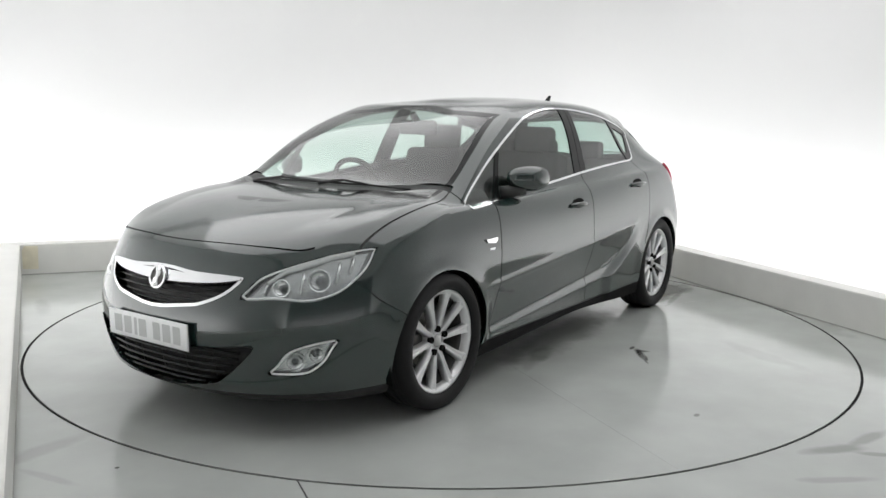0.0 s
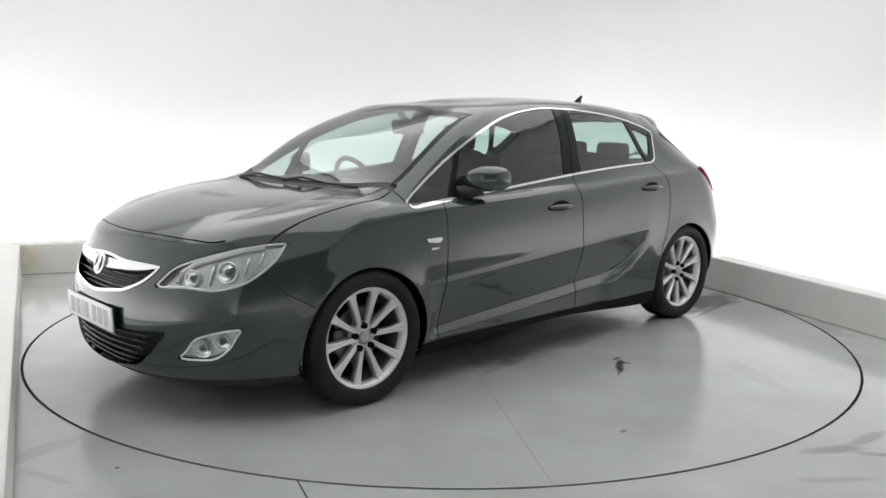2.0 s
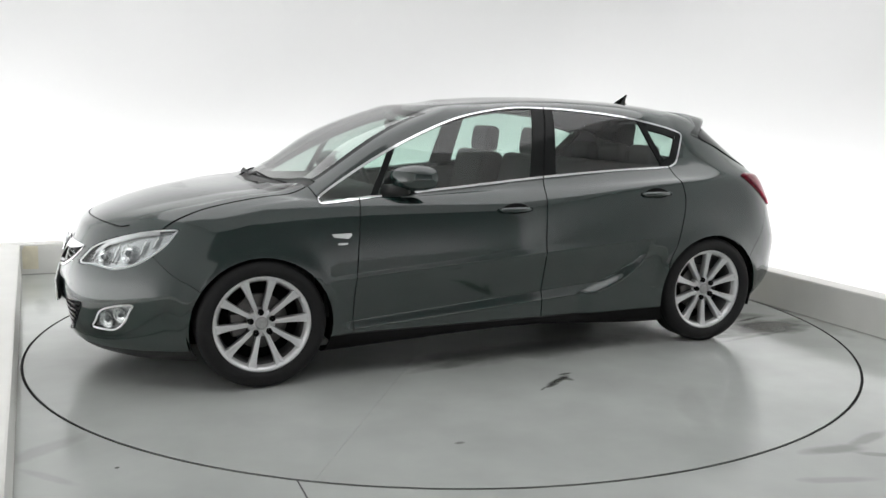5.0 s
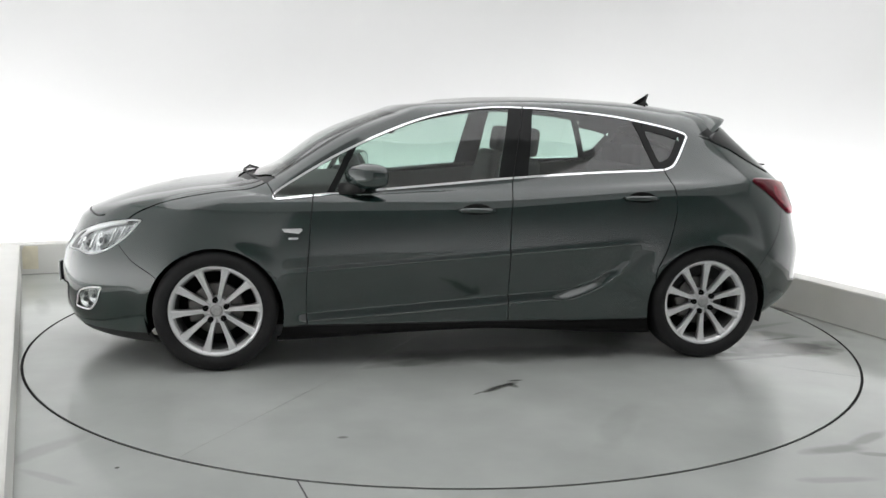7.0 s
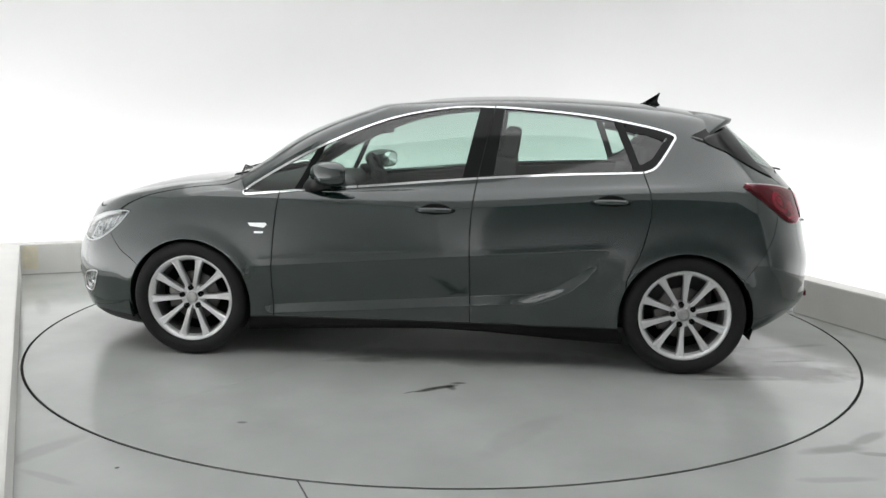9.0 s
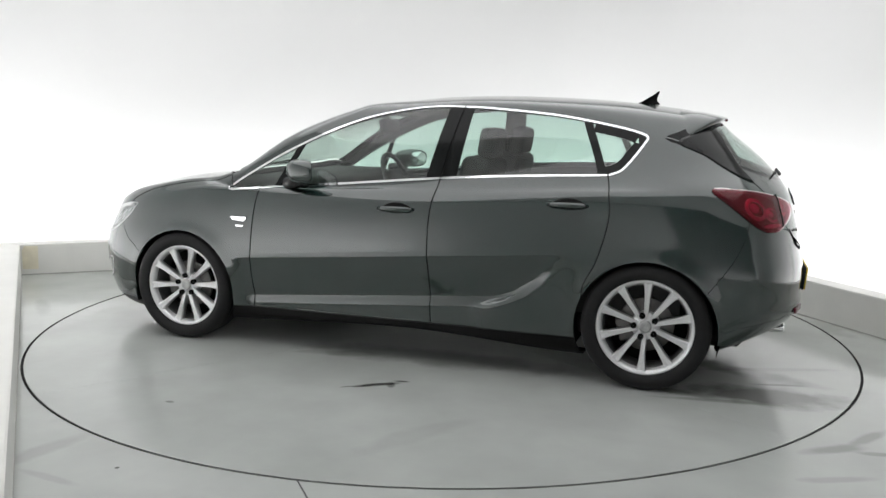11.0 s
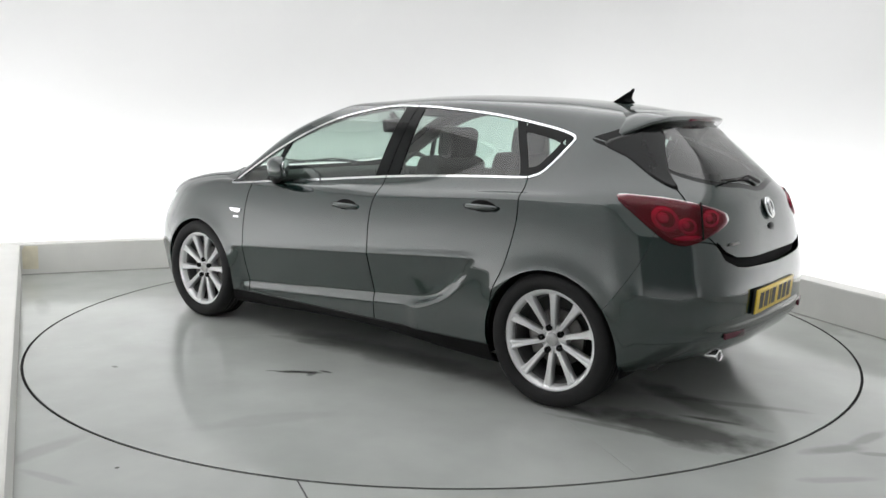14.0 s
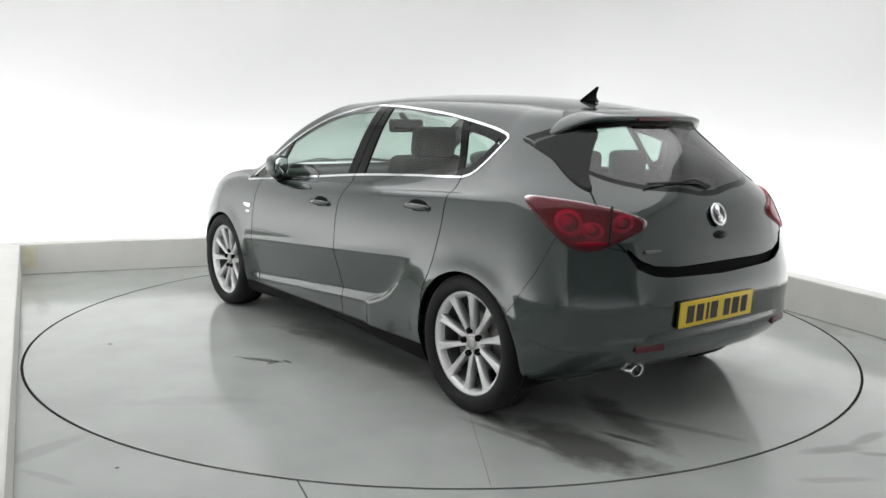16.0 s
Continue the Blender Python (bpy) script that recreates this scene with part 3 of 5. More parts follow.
# zones in order of precedence: name, outline, axes, where
ZONES = [
    ("arch", ARCH[1], EX, EZ, lower), ("arch", ARCH[-1], EX, EZ, lower),
    ("headlamp", HEADLAMP, DF, EZ, nose), ("fog_lamp", FOGLAMP, DF, EZ, lambda c, n: c.x > 1.5 and c.z < 0.5),
    ("lamp_seat", clean_inset(TAILLAMP, 0.006), DR, EZ, lambda c, n: c.x < -1.3 and c.z > 0.7),
    ("grille_bar", GRILLEBAR, EY, EZ, lambda c, n: c.x > 1.8),
    ("grille", inset(GRILLE, 0.013), EY, EZ, lambda c, n: c.x > 1.8), ("grille_frame", GRILLE, EY, EZ, lambda c, n: c.x > 1.8), ("lower_grille", LOWGRILLE, EY, EZ, lambda c, n: c.x > 1.8 and c.z < 0.5),
    ("valance", V2([(-1.8, 0.02), (-0.3, 0.02), (-0.3, 0.202), (-1.8, 0.202)]), DF, EZ, lambda c, n: c.x > 1.55 and c.z < 0.3),
    ("slot", SLOT, EY, EZ, lambda c, n: c.x < -1.7 and c.z < 0.9),
    ("gap", strip([(0.836, 0.928), (0.852, 0.77), (0.868, 0.57), (0.878, 0.40), (0.875, 0.2285)], GAP), EX, EZ, side),
    ("gap", strip([(-0.318, 1.395), (-0.235, 1.003), (-0.207, 0.77), (-0.208, 0.50), (-0.212, 0.2305)], GAP), EX, EZ, side),
    ("gap", strip([(-1.110, 1.064), (-1.138, 0.95), (-1.142, 0.83), (-1.095, 0.64), (-1.035, 0.515), (-1.03, 0.43)], GAP), EX, EZ, side),
    ("gap", strip([(1.10, 0.228), (0.4, 0.230), (-0.4, 0.232), (-1.10, 0.236)], GAP), EX, EZ, lower),
    ("gap", strip([(1.865, 0.70), (1.76, 0.585), (1.66, 0.52), (1.60, 0.47)], GAP * 0.5), EX, EZ, lambda c, n: c.y > 0.5 and c.z < 0.8),
    ("gap", strip([(-1.81, 0.90), (-1.77, 0.74), (-1.69, 0.60), (-1.60, 0.48)], GAP * 0.35), EX, EZ, lambda c, n: c.y > 0.5 and c.z < 0.9),
    ("gap", strip([(2.106, -0.05), (2.098, 0.15), (2.055, 0.38), (1.985, 0.55), (1.925, 0.618)], GAP), EX, EY, topside),
    ("gap", strip([(1.80, 0.735), (1.6, 0.745), (1.35, 0.738), (1.15, 0.722), (1.055, 0.70)], GAP), EX, EY, topside),
    ("gap", strip([(1.085, 0.985), (1.06, 0.95), (1.032, 0.903)], GAP), EX, EZ, lambda c, n: c.y > 0.55),
    ("gap", strip([(0.545, 1.13), (0.585, 1.06), (0.63, 0.96)], GAP), EY, EZ, tail),
    ("gap", strip([(0.64, 0.87), (0.59, 0.83), (0.54, 0.77)], GAP), EY, EZ, tail),
    ("gap", strip([(0.54, 0.785), (0.60, 0.812), (0.71, 0.824)], GAP), EY, EZ, tail),
    ("gap", strip([(-0.05, 1.338), (0.40, 1.340), (0.56, 1.29), (0.575, 1.21)], GAP), EY, EZ, tail),
    ("cowl", COWL, EX, EY, topside),
    ("screen", inset(SCREEN, 0.022), EY, EZ, screen_side), ("screen_border", SCREEN, EY, EZ, screen_side),
    ("rear_window", inset(REARWIN, 0.022), EY, EZ, tail), ("rear_window_border", REARWIN, EY, EZ, tail),
    ("pillar", strip([(0.765, 0.90), (0.70, 1.02), (0.60, 1.22)], 0.016), EX, EZ, glasshouse),
    ("pillar", V2([(-0.145, 0.97), (-0.312, 0.97), (-0.375, 1.42), (-0.245, 1.42)]), EX, EZ, glasshouse),
    ("pillar", strip([(-0.965, 1.36), (-1.03, 1.20), (-1.10, 1.02)], 0.020), EX, EZ, glasshouse),
    ("pillar", strip([(-1.06, 1.062), (-1.135, 1.078), (-1.182, 1.112), (-1.258, 1.222), (-1.252, 1.238), (-1.15, 1.272), (-1.02, 1.298)], 0.027), EX, EZ, glasshouse),
    ("side_glass", DLO_IN, EX, EZ, glasshouse), ("trim", DLO, EX, EZ, glasshouse),
]


def cut_shell():
    """Returns vertex places, vertex normals, and the faces of each zone (left half)."""
    R = shell_grid()
    bm = bmesh.new()
    vs = [[bm.verts.new(p) for p in row] for row in R]
    for a, b in zip(vs, vs[1:]):
        for j in range(len(a) - 1):
            q = (a[j], a[j + 1], b[j + 1], b[j])
            if len({tuple(np.round(v.co, 6)) for v in q}) == 4:
                bm.faces.new(q)
    bmesh.ops.remove_doubles(bm, verts=bm.verts, dist=2e-5)
    bm.normal_update()
    for name, poly, e1, e2, keep in ZONES:
        cut_outline(bm, poly, e1, e2, keep)
    bm.normal_update()
    bm.verts.index_update()
    bm.faces.ensure_lookup_table()
    co = np.array([v.co[:] for v in bm.verts])
    no = np.array([v.normal[:] for v in bm.verts])
    mid = co[:, 1] < 1e-4
    no[mid, 1] = 0
    no /= np.linalg.norm(no, axis=1, keepdims=True) + 1e-12
    zone, faces = [], []
    bounds = [(min(p.x for p in o), max(p.x for p in o), min(p.y for p in o), max(p.y for p in o)) for _, o, _, _, _ in ZONES]
    for f in bm.faces:
        c, n = f.calc_center_median(), f.normal
        z = "paint"
        for (name, poly, e1, e2, keep), (x0, x1, y0, y1) in zip(ZONES, bounds):
            u, v = c.dot(e1), c.dot(e2)
            if x0 <= u <= x1 and y0 <= v <= y1 and keep(c, n) and inside(Vector((u, v)), poly):
                if name == "pillar" and not inside(Vector((c.x, c.z)), DLO_IN):
                    continue
                z = name
                break
        zone.append(z)
        faces.append([v.index for v in f.verts])
    bm.free()
    return co, no, faces, zone


def islands(faces, ids):
    """Groups of faces that hang together by edges."""
    edge = {}
    for i in ids:
        f = faces[i]
        for a, b in zip(f, f[1:] + f[:1]):
            edge.setdefault((min(a, b), max(a, b)), []).append(i)
    near = {i: [] for i in ids}
    for g in edge.values():
        for i in g:
            near[i] += [j for j in g if j != i]
    seen, out = set(), []
    for i in ids:
        if i in seen:
            continue
        stack, comp = [i], []
        seen.add(i)
        while stack:
            k = stack.pop()
            comp.append(k)
            for j in near[k]:
                if j not in seen:
                    seen.add(j)
                    stack.append(j)
        out.append(comp)
    return out


def panel(name, ids, material, parent, halves=(1, -1), lift=0.0, lip=0.012, label=""):
    """One mesh from faces of the shell (one half, or both), moved along the normals by lift, with turned-in edges."""
    verts, polys, lnorm = [], [], []
    edges = {}
    for i in ids:
        f = FACES[i]
        for a, b in zip(f, f[1:] + f[:1]):
            edges.setdefault((min(a, b), max(a, b)), []).append((a, b))
    for sg in halves:
        flip = np.array((1, sg, 1))
        idx, low = {}, {}

        def vert(k, depth=0.0):
            tab = low if depth else idx
            if k not in tab:
                tab[k] = len(verts)
                verts.append(tuple((CO[k] + NO[k] * (lift - depth)) * flip))
            return tab[k]

        for i in ids:
            f = FACES[i] if sg > 0 else FACES[i][::-1]
            polys.append([vert(k) for k in f])
            lnorm += [tuple(NO[k] * flip) for k in f]
        if lip:
            for g in edges.values():
                if len(g) > 1:
                    continue
                a, b = g[0]
                if len(halves) > 1 and CO[a][1] < 1e-4 and CO[b][1] < 1e-4:
                    continue
                q = [vert(b), vert(a), vert(a, lip), vert(b, lip)]
                if sg < 0:
                    q = q[::-1]
                polys.append(q)
                t = (CO[b] - CO[a]) * flip
                n = np.cross(NO[a] * flip, t) * -1.0 * sg
                n = n / (np.linalg.norm(n) + 1e-12)
                # rounded edge: the outer rim keeps part of the panel's normal
                for k, vi in enumerate(q):
                    m = n
                    lnorm.append(tuple(m))
    me = bpy.data.meshes.new(name)
    me.from_pydata(verts, [], polys)
    for p in me.polygons:
        p.use_smooth = True
    me.normals_split_custom_set(lnorm)
    me.materials.append(material)
    ob = new(name, me)
    ob.visible_shadow = material not in CLEAR
    if parent:
        ob.parent = parent
    if label:
        tagged(ob, label)
    return ob


M_LENS_RED = glass_mat("red_lens", (0.70, 0.11, 0.22), 1.32)
CLEAR = (M_GLASS, M_SCREEN, M_LENS, M_LENS_RED)
CO, NO, FACES, ZONE = cut_shell()
by_zone = {}
for i, z in enumerate(ZONE):
    by_zone.setdefault(z, []).append(i)
centre = lambda ids: np.mean([CO[FACES[i]].mean(0) for i in ids], axis=0)

# ---- the car ----
M_LINING = mat("dark_lining", (0.045, 0.046, 0.045), rough=0.9, noise_scale=80, noise_amt=0.2)
M_CLOTH = mat("charcoal_cloth", (0.040, 0.041, 0.041), rough=0.92, noise_scale=150, noise_amt=0.3, bump=0.4, bump_scale=900)
M_SILVER = mat("lamp_reflector", (0.82, 0.83, 0.83), rough=0.16, metal=0.85, noise_scale=25, noise_amt=0.06)
M_WHITE = mat("white_plate", (0.72, 0.73, 0.73), rough=0.3, noise_scale=20, noise_amt=0.03)
M_YELLOW = mat("yellow_plate", (0.80, 0.58, 0.045), rough=0.3, noise_scale=20, noise_amt=0.04)
M_INK = mat("plate_ink", (0.02, 0.02, 0.02), rough=0.4)
M_GREYINK = mat("plate_grey_ink", (0.42, 0.43, 0.43), rough=0.4)
M_RED = mat("red_lamp_lens", (0.085, 0.009, 0.020), rough=0.25, noise_scale=14, noise_amt=0.45)
M_REDLIT = mat("red_lamp_bowl", (0.46, 0.055, 0.15), rough=0.25, metal=0.4, noise_scale=30, noise_amt=0.2)

car = new("car")
tagged(car, "dark grey-green five-door hatchback on ten-spoke alloy wheels", "car")


def name_panel(c):
    x, y, z = c
    if x > 0.95 and z > 0.80 and y < 0.62:
        return "bonnet"
    if x > 1.72:
        return "front_bumper"
    if z < 0.24 and -1.1 < x < 1.1:
        return "sill"
    if 0.9 < x <= 1.75 and z < 0.95:
        return "front_wing"
    if -0.2 < x <= 0.9 and z < 0.95:
        return "front_door"
    if -1.12 < x <= -0.2 and z < 1.0:
        return "rear_door"
    if x < -1.85 and z > 0.72:
        return "tailgate"
    if x < -1.6 and z < 0.8:
        return "rear_bumper"
    return "body_shell"


panels = {}
for comp in islands(FACES, by_zone["paint"]):
    panels.setdefault(name_panel(centre(comp)), []).extend(comp)
PARTS = {}
for key, ids in panels.items():
    if key in ("front_wing", "front_door", "rear_door", "sill"):
        for sg in (1, -1):
            PARTS[key, sg] = panel(key, ids, M_DEEP if key == "sill" else M_PAINT, car, (sg,))
    else:
        PARTS[key] = panel(key, ids, M_PAINT, car)

for comp in islands(FACES, by_zone["gap"]):
    if len(comp) > 4:
        crosses = min(CO[FACES[i]][:, 1].min() for i in comp) < 1e-3
        high = centre(comp)[0] < -1.3 and centre(comp)[2] > 1.2
        for half in (((1, -1),) if crosses else ((1,), (-1,))):
            if high:   # painted root of the spoiler
                panel("spoiler_root", comp, M_PAINT, car, half, lip=0.0)
            else:
                panel("seal", comp, M_BLACK, car, half, lift=-0.009, lip=0.0, label="black rubber seal in a panel gap")
panel("valance", by_zone["valance"], M_BLACK, PARTS["front_bumper"], lift=-0.004, lip=0.01, label="black lower front valance")
panel("cowl_panel", by_zone["cowl"], M_BLACK, car, lift=-0.012, lip=0.02)
panel("windscreen", by_zone["screen"], M_SCREEN, car, lip=0.0)
panel("windscreen_border", by_zone["screen_border"], M_GLOSS, car, lip=0.01)
rear_glass = panel("rear_window", by_zone["rear_window"], M_GLASS, PARTS["tailgate"], lip=0.0)
panel("rear_window_border", by_zone["rear_window_border"], M_GLOSS, PARTS["tailgate"], lip=0.01)
for sg in (1, -1):
    panel("lamp_seat", by_zone["lamp_seat"], M_PAINT, car, (sg,), lip=0.0)
panel("rear_slot", by_zone["slot"], M_DEEP, PARTS["tailgate"], lift=-0.03, lip=-0.03, label="dark recess under the tailgate edge")
for sg in (1, -1):
    panel("window_trim", by_zone["trim"], M_CHROME, car, (sg,), lift=0.003, label="bright chrome trim round the side windows")
    for comp in islands(FACES, by_zone["pillar"]):
        if len(comp) > 6:
            panel("door_pillar", comp, M_GLOSS, car, (sg,), lift=0.001)
    for comp in islands(FACES, by_zone["side_glass"]):
        x = centre(comp)[0]
        if len(comp) < 12:
            continue
        nm = "quarterlight" if x > 0.68 or x < -1.02 else "side_window"
        panel(nm, comp, M_GLASS, car, (sg,), lift=-0.003, lip=0.0)
# inner skin of roof and pillars
panel("roof_lining", [i for i in panels["body_shell"] if CO[FACES[i]].mean(0)[2] > 1.0], M_LINING, car, lift=-0.03, lip=0.0)


def tube(bm, pts, r, n=10, cap=True):
    """A round bar along 3D points; r may be a list."""
    pts = [Vector(p) for p in pts]
    rings = []
    for i, p in enumerate(pts):
        t = (pts[min(i + 1, len(pts) - 1)] - pts[max(i - 1, 0)]).normalized()
        a = t.cross(EZ if abs(t.z) < 0.9 else EX).normalized()
        b = t.cross(a)
        ri = r[i] if isinstance(r, (list, tuple)) else r
        rings.append([bm.verts.new(p + (a * math.cos(2 * math.pi * k / n) + b * math.sin(2 * math.pi * k / n)) * ri) for k in range(n)])
    for a, b in zip(rings, rings[1:]):
        for k in range(n):
            bm.faces.new((a[k], a[(k + 1) % n], b[(k + 1) % n], b[k]))
    if cap:
        bm.faces.new(rings[0][::-1])
        bm.faces.new(rings[-1])
    bmesh.ops.recalc_face_normals(bm, faces=bm.faces)


def soft_box(x0, x1, y0, y1, z0, z1, r=0.04, seg=3, rx=0, ry=0, rz=0):
    """A rounded block, turned about its middle."""
    bm = bmesh.new()
    g = bmesh.ops.create_cube(bm, size=1)
    for v in g["verts"]:
        v.co = Vector((v.co.x * (x1 - x0), v.co.y * (y1 - y0), v.co.z * (z1 - z0)))
    bmesh.ops.bevel(bm, geom=list(bm.edges), offset=r, segments=seg, affect="EDGES", profile=0.6)
    bm.transform(pose((x0 + x1) / 2, (y0 + y1) / 2, (z0 + z1) / 2, rx, ry, rz))
    return bm


def surf_x(y, z, front=True):
    """x of the shell's nose or tail at (y, z)."""
    y = abs(y)
    d = (CO[:, 1] - y) ** 2 + (CO[:, 2] - z) ** 2 + np.where((CO[:, 0] > 0) == front, 0, 9)
    k = np.argsort(d)[:4]
    w = 1 / (d[k] + 1e-6)
    return float((CO[k, 0] * w).sum() / w.sum())


def surf_y(x, z):
    d = (CO[:, 0] - x) ** 2 + (CO[:, 2] - z) ** 2 + np.where(CO[:, 1] > 0.45, 0, 9)
    k = np.argsort(d)[:4]
    w = 1 / (d[k] + 1e-6)
    return float((CO[k, 1] * w).sum() / w.sum())


def patch(name, outline, e1, e2, material, parent, sg=1, lift=0.002, lip=0.006, rings=8, label="", crown=0.0):
    """A sheet laid on the shell inside an outline (star-shaped, seen along e1 x e2), with turned-down edges; crown swells its middle."""
    w = e1.cross(e2)
    mid = sum((Vector(p) for p in outline), Vector((0, 0))) / len(outline)
    bm = bmesh.new()
    rows = []
    for f in [k / rings for k in range(1, rings + 1)] + [1.0]:
        row = []
        for p in outline:
            q = mid + (Vector(p) - mid) * f
            base = e1 * q.x + e2 * q.y
            hit, nrm = None, None
            for way in (1, -1):
                hit, nrm, face, _ = SHELL.ray_cast(base + w * way * 4, -w * way)
                if hit:
                    break
            ns = NO[FACES[face]]
            d = 1 / (np.linalg.norm(CO[FACES[face]] - np.array(hit), axis=1) + 1e-4)
            nrm = Vector((ns * d[:, None]).sum(0)).normalized()
            low = lip if len(rows) == rings else 0.0
            c = hit + nrm * (lift + crown * (1 - f * f) - low)
            row.append(bm.verts.new((c.x, c.y * sg, c.z)))
        rows.append(row)
    m = len(outline)
    tip = bm.verts.new(sum((v.co for v in rows[0]), Vector()) / m)
    for k in range(m):
        bm.faces.new((tip, rows[0][k], rows[0][(k + 1) % m]))
        for a, b in zip(rows, rows[1:]):
            bm.faces.new((a[k], b[k], b[(k + 1) % m], a[(k + 1) % m]))
    bmesh.ops.recalc_face_normals(bm, faces=bm.faces)
    if sum((f.normal.dot(Vector((nrm.x, nrm.y * sg, nrm.z))) for f in bm.faces), 0.0) < 0:
        bmesh.ops.reverse_faces(bm, faces=bm.faces)
    ob = part(name, bm, material, parent, label)
    ob.visible_shadow = material not in CLEAR
    return ob


def oval(u, v, a, b, turn=0.0, n=28, p=2.0):
    c, s = math.cos(radians(turn)), math.sin(radians(turn))
    pts = []
    for q in np.linspace(0, 2 * math.pi, n, endpoint=False):
        x = a * math.copysign(abs(math.cos(q)) ** (2 / p), math.cos(q))
        y = b * math.copysign(abs(math.sin(q)) ** (2 / p), math.sin(q))
        pts.append(Vector((u + x * c - y * s, v + x * s + y * c)))
    return pts


def on_shell(q, e1, e2, depth):
    """The shell's point (left half) at the outline's coordinates q, depth below the skin."""
    w = e1.cross(e2)
    for way in (1, -1):
        hit, nrm, face, _ = SHELL.ray_cast(e1 * q.x + e2 * q.y + w * way * 4, -w * way)
        if hit:
            return hit - Vector(NO[FACES[face]].mean(0)).normalized() * depth


SHELL = BVHTree.FromPolygons([tuple(p) for p in CO], FACES)
# ---- wheels ----
M_SILVERCAP = mat("grey_cap", (0.42, 0.42, 0.42), rough=0.35, metal=0.6, noise_scale=60, noise_amt=0.5)


def build_wheel():
    """A left wheel about the origin, its face towards +y."""
    w = new("wheel")
    bm = bmesh.new()
    prof = [(0.236, 0.070), (0.243, 0.092), (0.255, 0.102), (0.275, 0.108), (0.295, 0.105), (0.309, 0.094), (0.317, 0.078), (0.320, 0.050)]
    groove = []
    for k in range(-2, 3):
        y = k * 0.034
        groove += [(0.320, y + 0.012), (0.313, y + 0.010), (0.313, y + 0.004), (0.320, y + 0.002)]
    prof += sorted([g for g in groove if abs(g[1]) < 0.06], key=lambda g: -g[1])
    prof += [(0.320, -0.075), (0.309, -0.094), (0.28, -0.105), (0.236, -0.09)]
    spin(bm, prof, 72)
    part("tyre", bm, M_TYRE, w, "worn black rubber tyre")
    bm = bmesh.new()
    spin(bm, [(0.212, 0.046), (0.216, 0.062), (0.222, 0.074), (0.233, 0.082), (0.241, 0.084), (0.243, 0.076), (0.238, 0.068), (0.225, 0.055)], 72)
    part("rim", bm, M_RIM, w, "silver alloy wheel rim")
    bm = bmesh.new()
    spin(bm, [(0.204, -0.085), (0.204, 0.030), (0.212, 0.046), (0.226, 0.054), (0.216, 0.02), (0.216, -0.085)], 72)
    part("barrel", bm, M_BARREL, w, "dark grey inner barrel")
    # spokes
    bm = bmesh.new()
    for k in range(10):
        a = 2 * math.pi * k / 10
        rows = []
        for r, hw, y, th in ((0.034, 0.010, 0.050, 0.03), (0.072, 0.0112, 0.060, 0.040), (0.12, 0.0125, 0.066, 0.040), (0.165, 0.0148, 0.071, 0.038), (0.200, 0.0185, 0.075, 0.034), (0.228, 0.027, 0.079, 0.02)):
            sec = []
            for s, dy in ((-1.15, -th), (-1.0, -0.007), (-0.74, 0.0), (-0.2, -0.007), (0.2, -0.007), (0.74, 0.0), (1.0, -0.007), (1.15, -th)):
                u = hw * s
                sec.append(bm.verts.new((r * math.cos(a) - u * math.sin(a), y + dy, r * math.sin(a) + u * math.cos(a))))
            rows.append(sec)
        for p, q in zip(rows, rows[1:]):
            for j in range(7):
                bm.faces.new((p[j], p[j + 1], q[j + 1], q[j]))
            bm.faces.new((p[7], p[0], q[0], q[7]))
    bmesh.ops.recalc_face_normals(bm, faces=bm.faces)
    part("spokes", bm, M_RIM, w, "ten tapering silver spokes")
    bm = bmesh.new()
    spin(bm, [(0.001, 0.052), (0.034, 0.052), (0.040, 0.046), (0.066, 0.044), (0.070, 0.038), (0.072, 0.0)], 40)
    part("hub", bm, M_RIM, w)
    bm = bmesh.new()
    spin(bm, [(0.001, 0.0635), (0.020, 0.063), (0.029, 0.060), (0.032, 0.052)], 32)
    part("centre_cap", bm, M_SILVERCAP, w, "round grey centre cap")
    for k in range(5):
        a = 2 * math.pi * (k + 0.25) / 5
        bm = bmesh.new()
        spin(bm, [(0.001, 0.060), (0.008, 0.060), (0.009, 0.0655), (0.0145, 0.0655), (0.0150, 0.045)], 16, x=0.056 * math.cos(a), z=0.056 * math.sin(a))
        part("wheel_bolt", bm, M_DEEP, w, "dark wheel bolt")
    bm = bmesh.new()
    spin(bm, [(0.05, 0.0), (0.135, 0.0), (0.138, -0.004), (0.138, -0.02), (0.05, -0.022)], 48)
    part("brake_disc", bm, M_STEEL, w, "bare steel brake disc")
    bm = soft_box(0.065, 0.145, -0.05, 0.022, -0.06, 0.06, 0.012, 2)
    part("brake_caliper", bm, M_STEEL, w)
    bm = bmesh.new()
    spin(bm, [(0.001, -0.06), (0.205, -0.06), (0.205, -0.07)], 32)
    part("backing_plate", bm, M_DEEP, w)
    w.parent = car
    return w


WHEEL_Z, WHEEL_Y = 0.318, 0.777
first = build_wheel()
first.matrix_basis = pose(AXLE, WHEEL_Y, WHEEL_Z, 0, 4, 0)
copy_thing(first, pose(-AXLE, WHEEL_Y + 0.004, WHEEL_Z, 0, 16, 0))
copy_thing(first, pose(AXLE, -WHEEL_Y, WHEEL_Z, 0, 17, 180))
copy_thing(first, pose(-AXLE, -WHEEL_Y - 0.004, WHEEL_Z, 0, 31, 180))

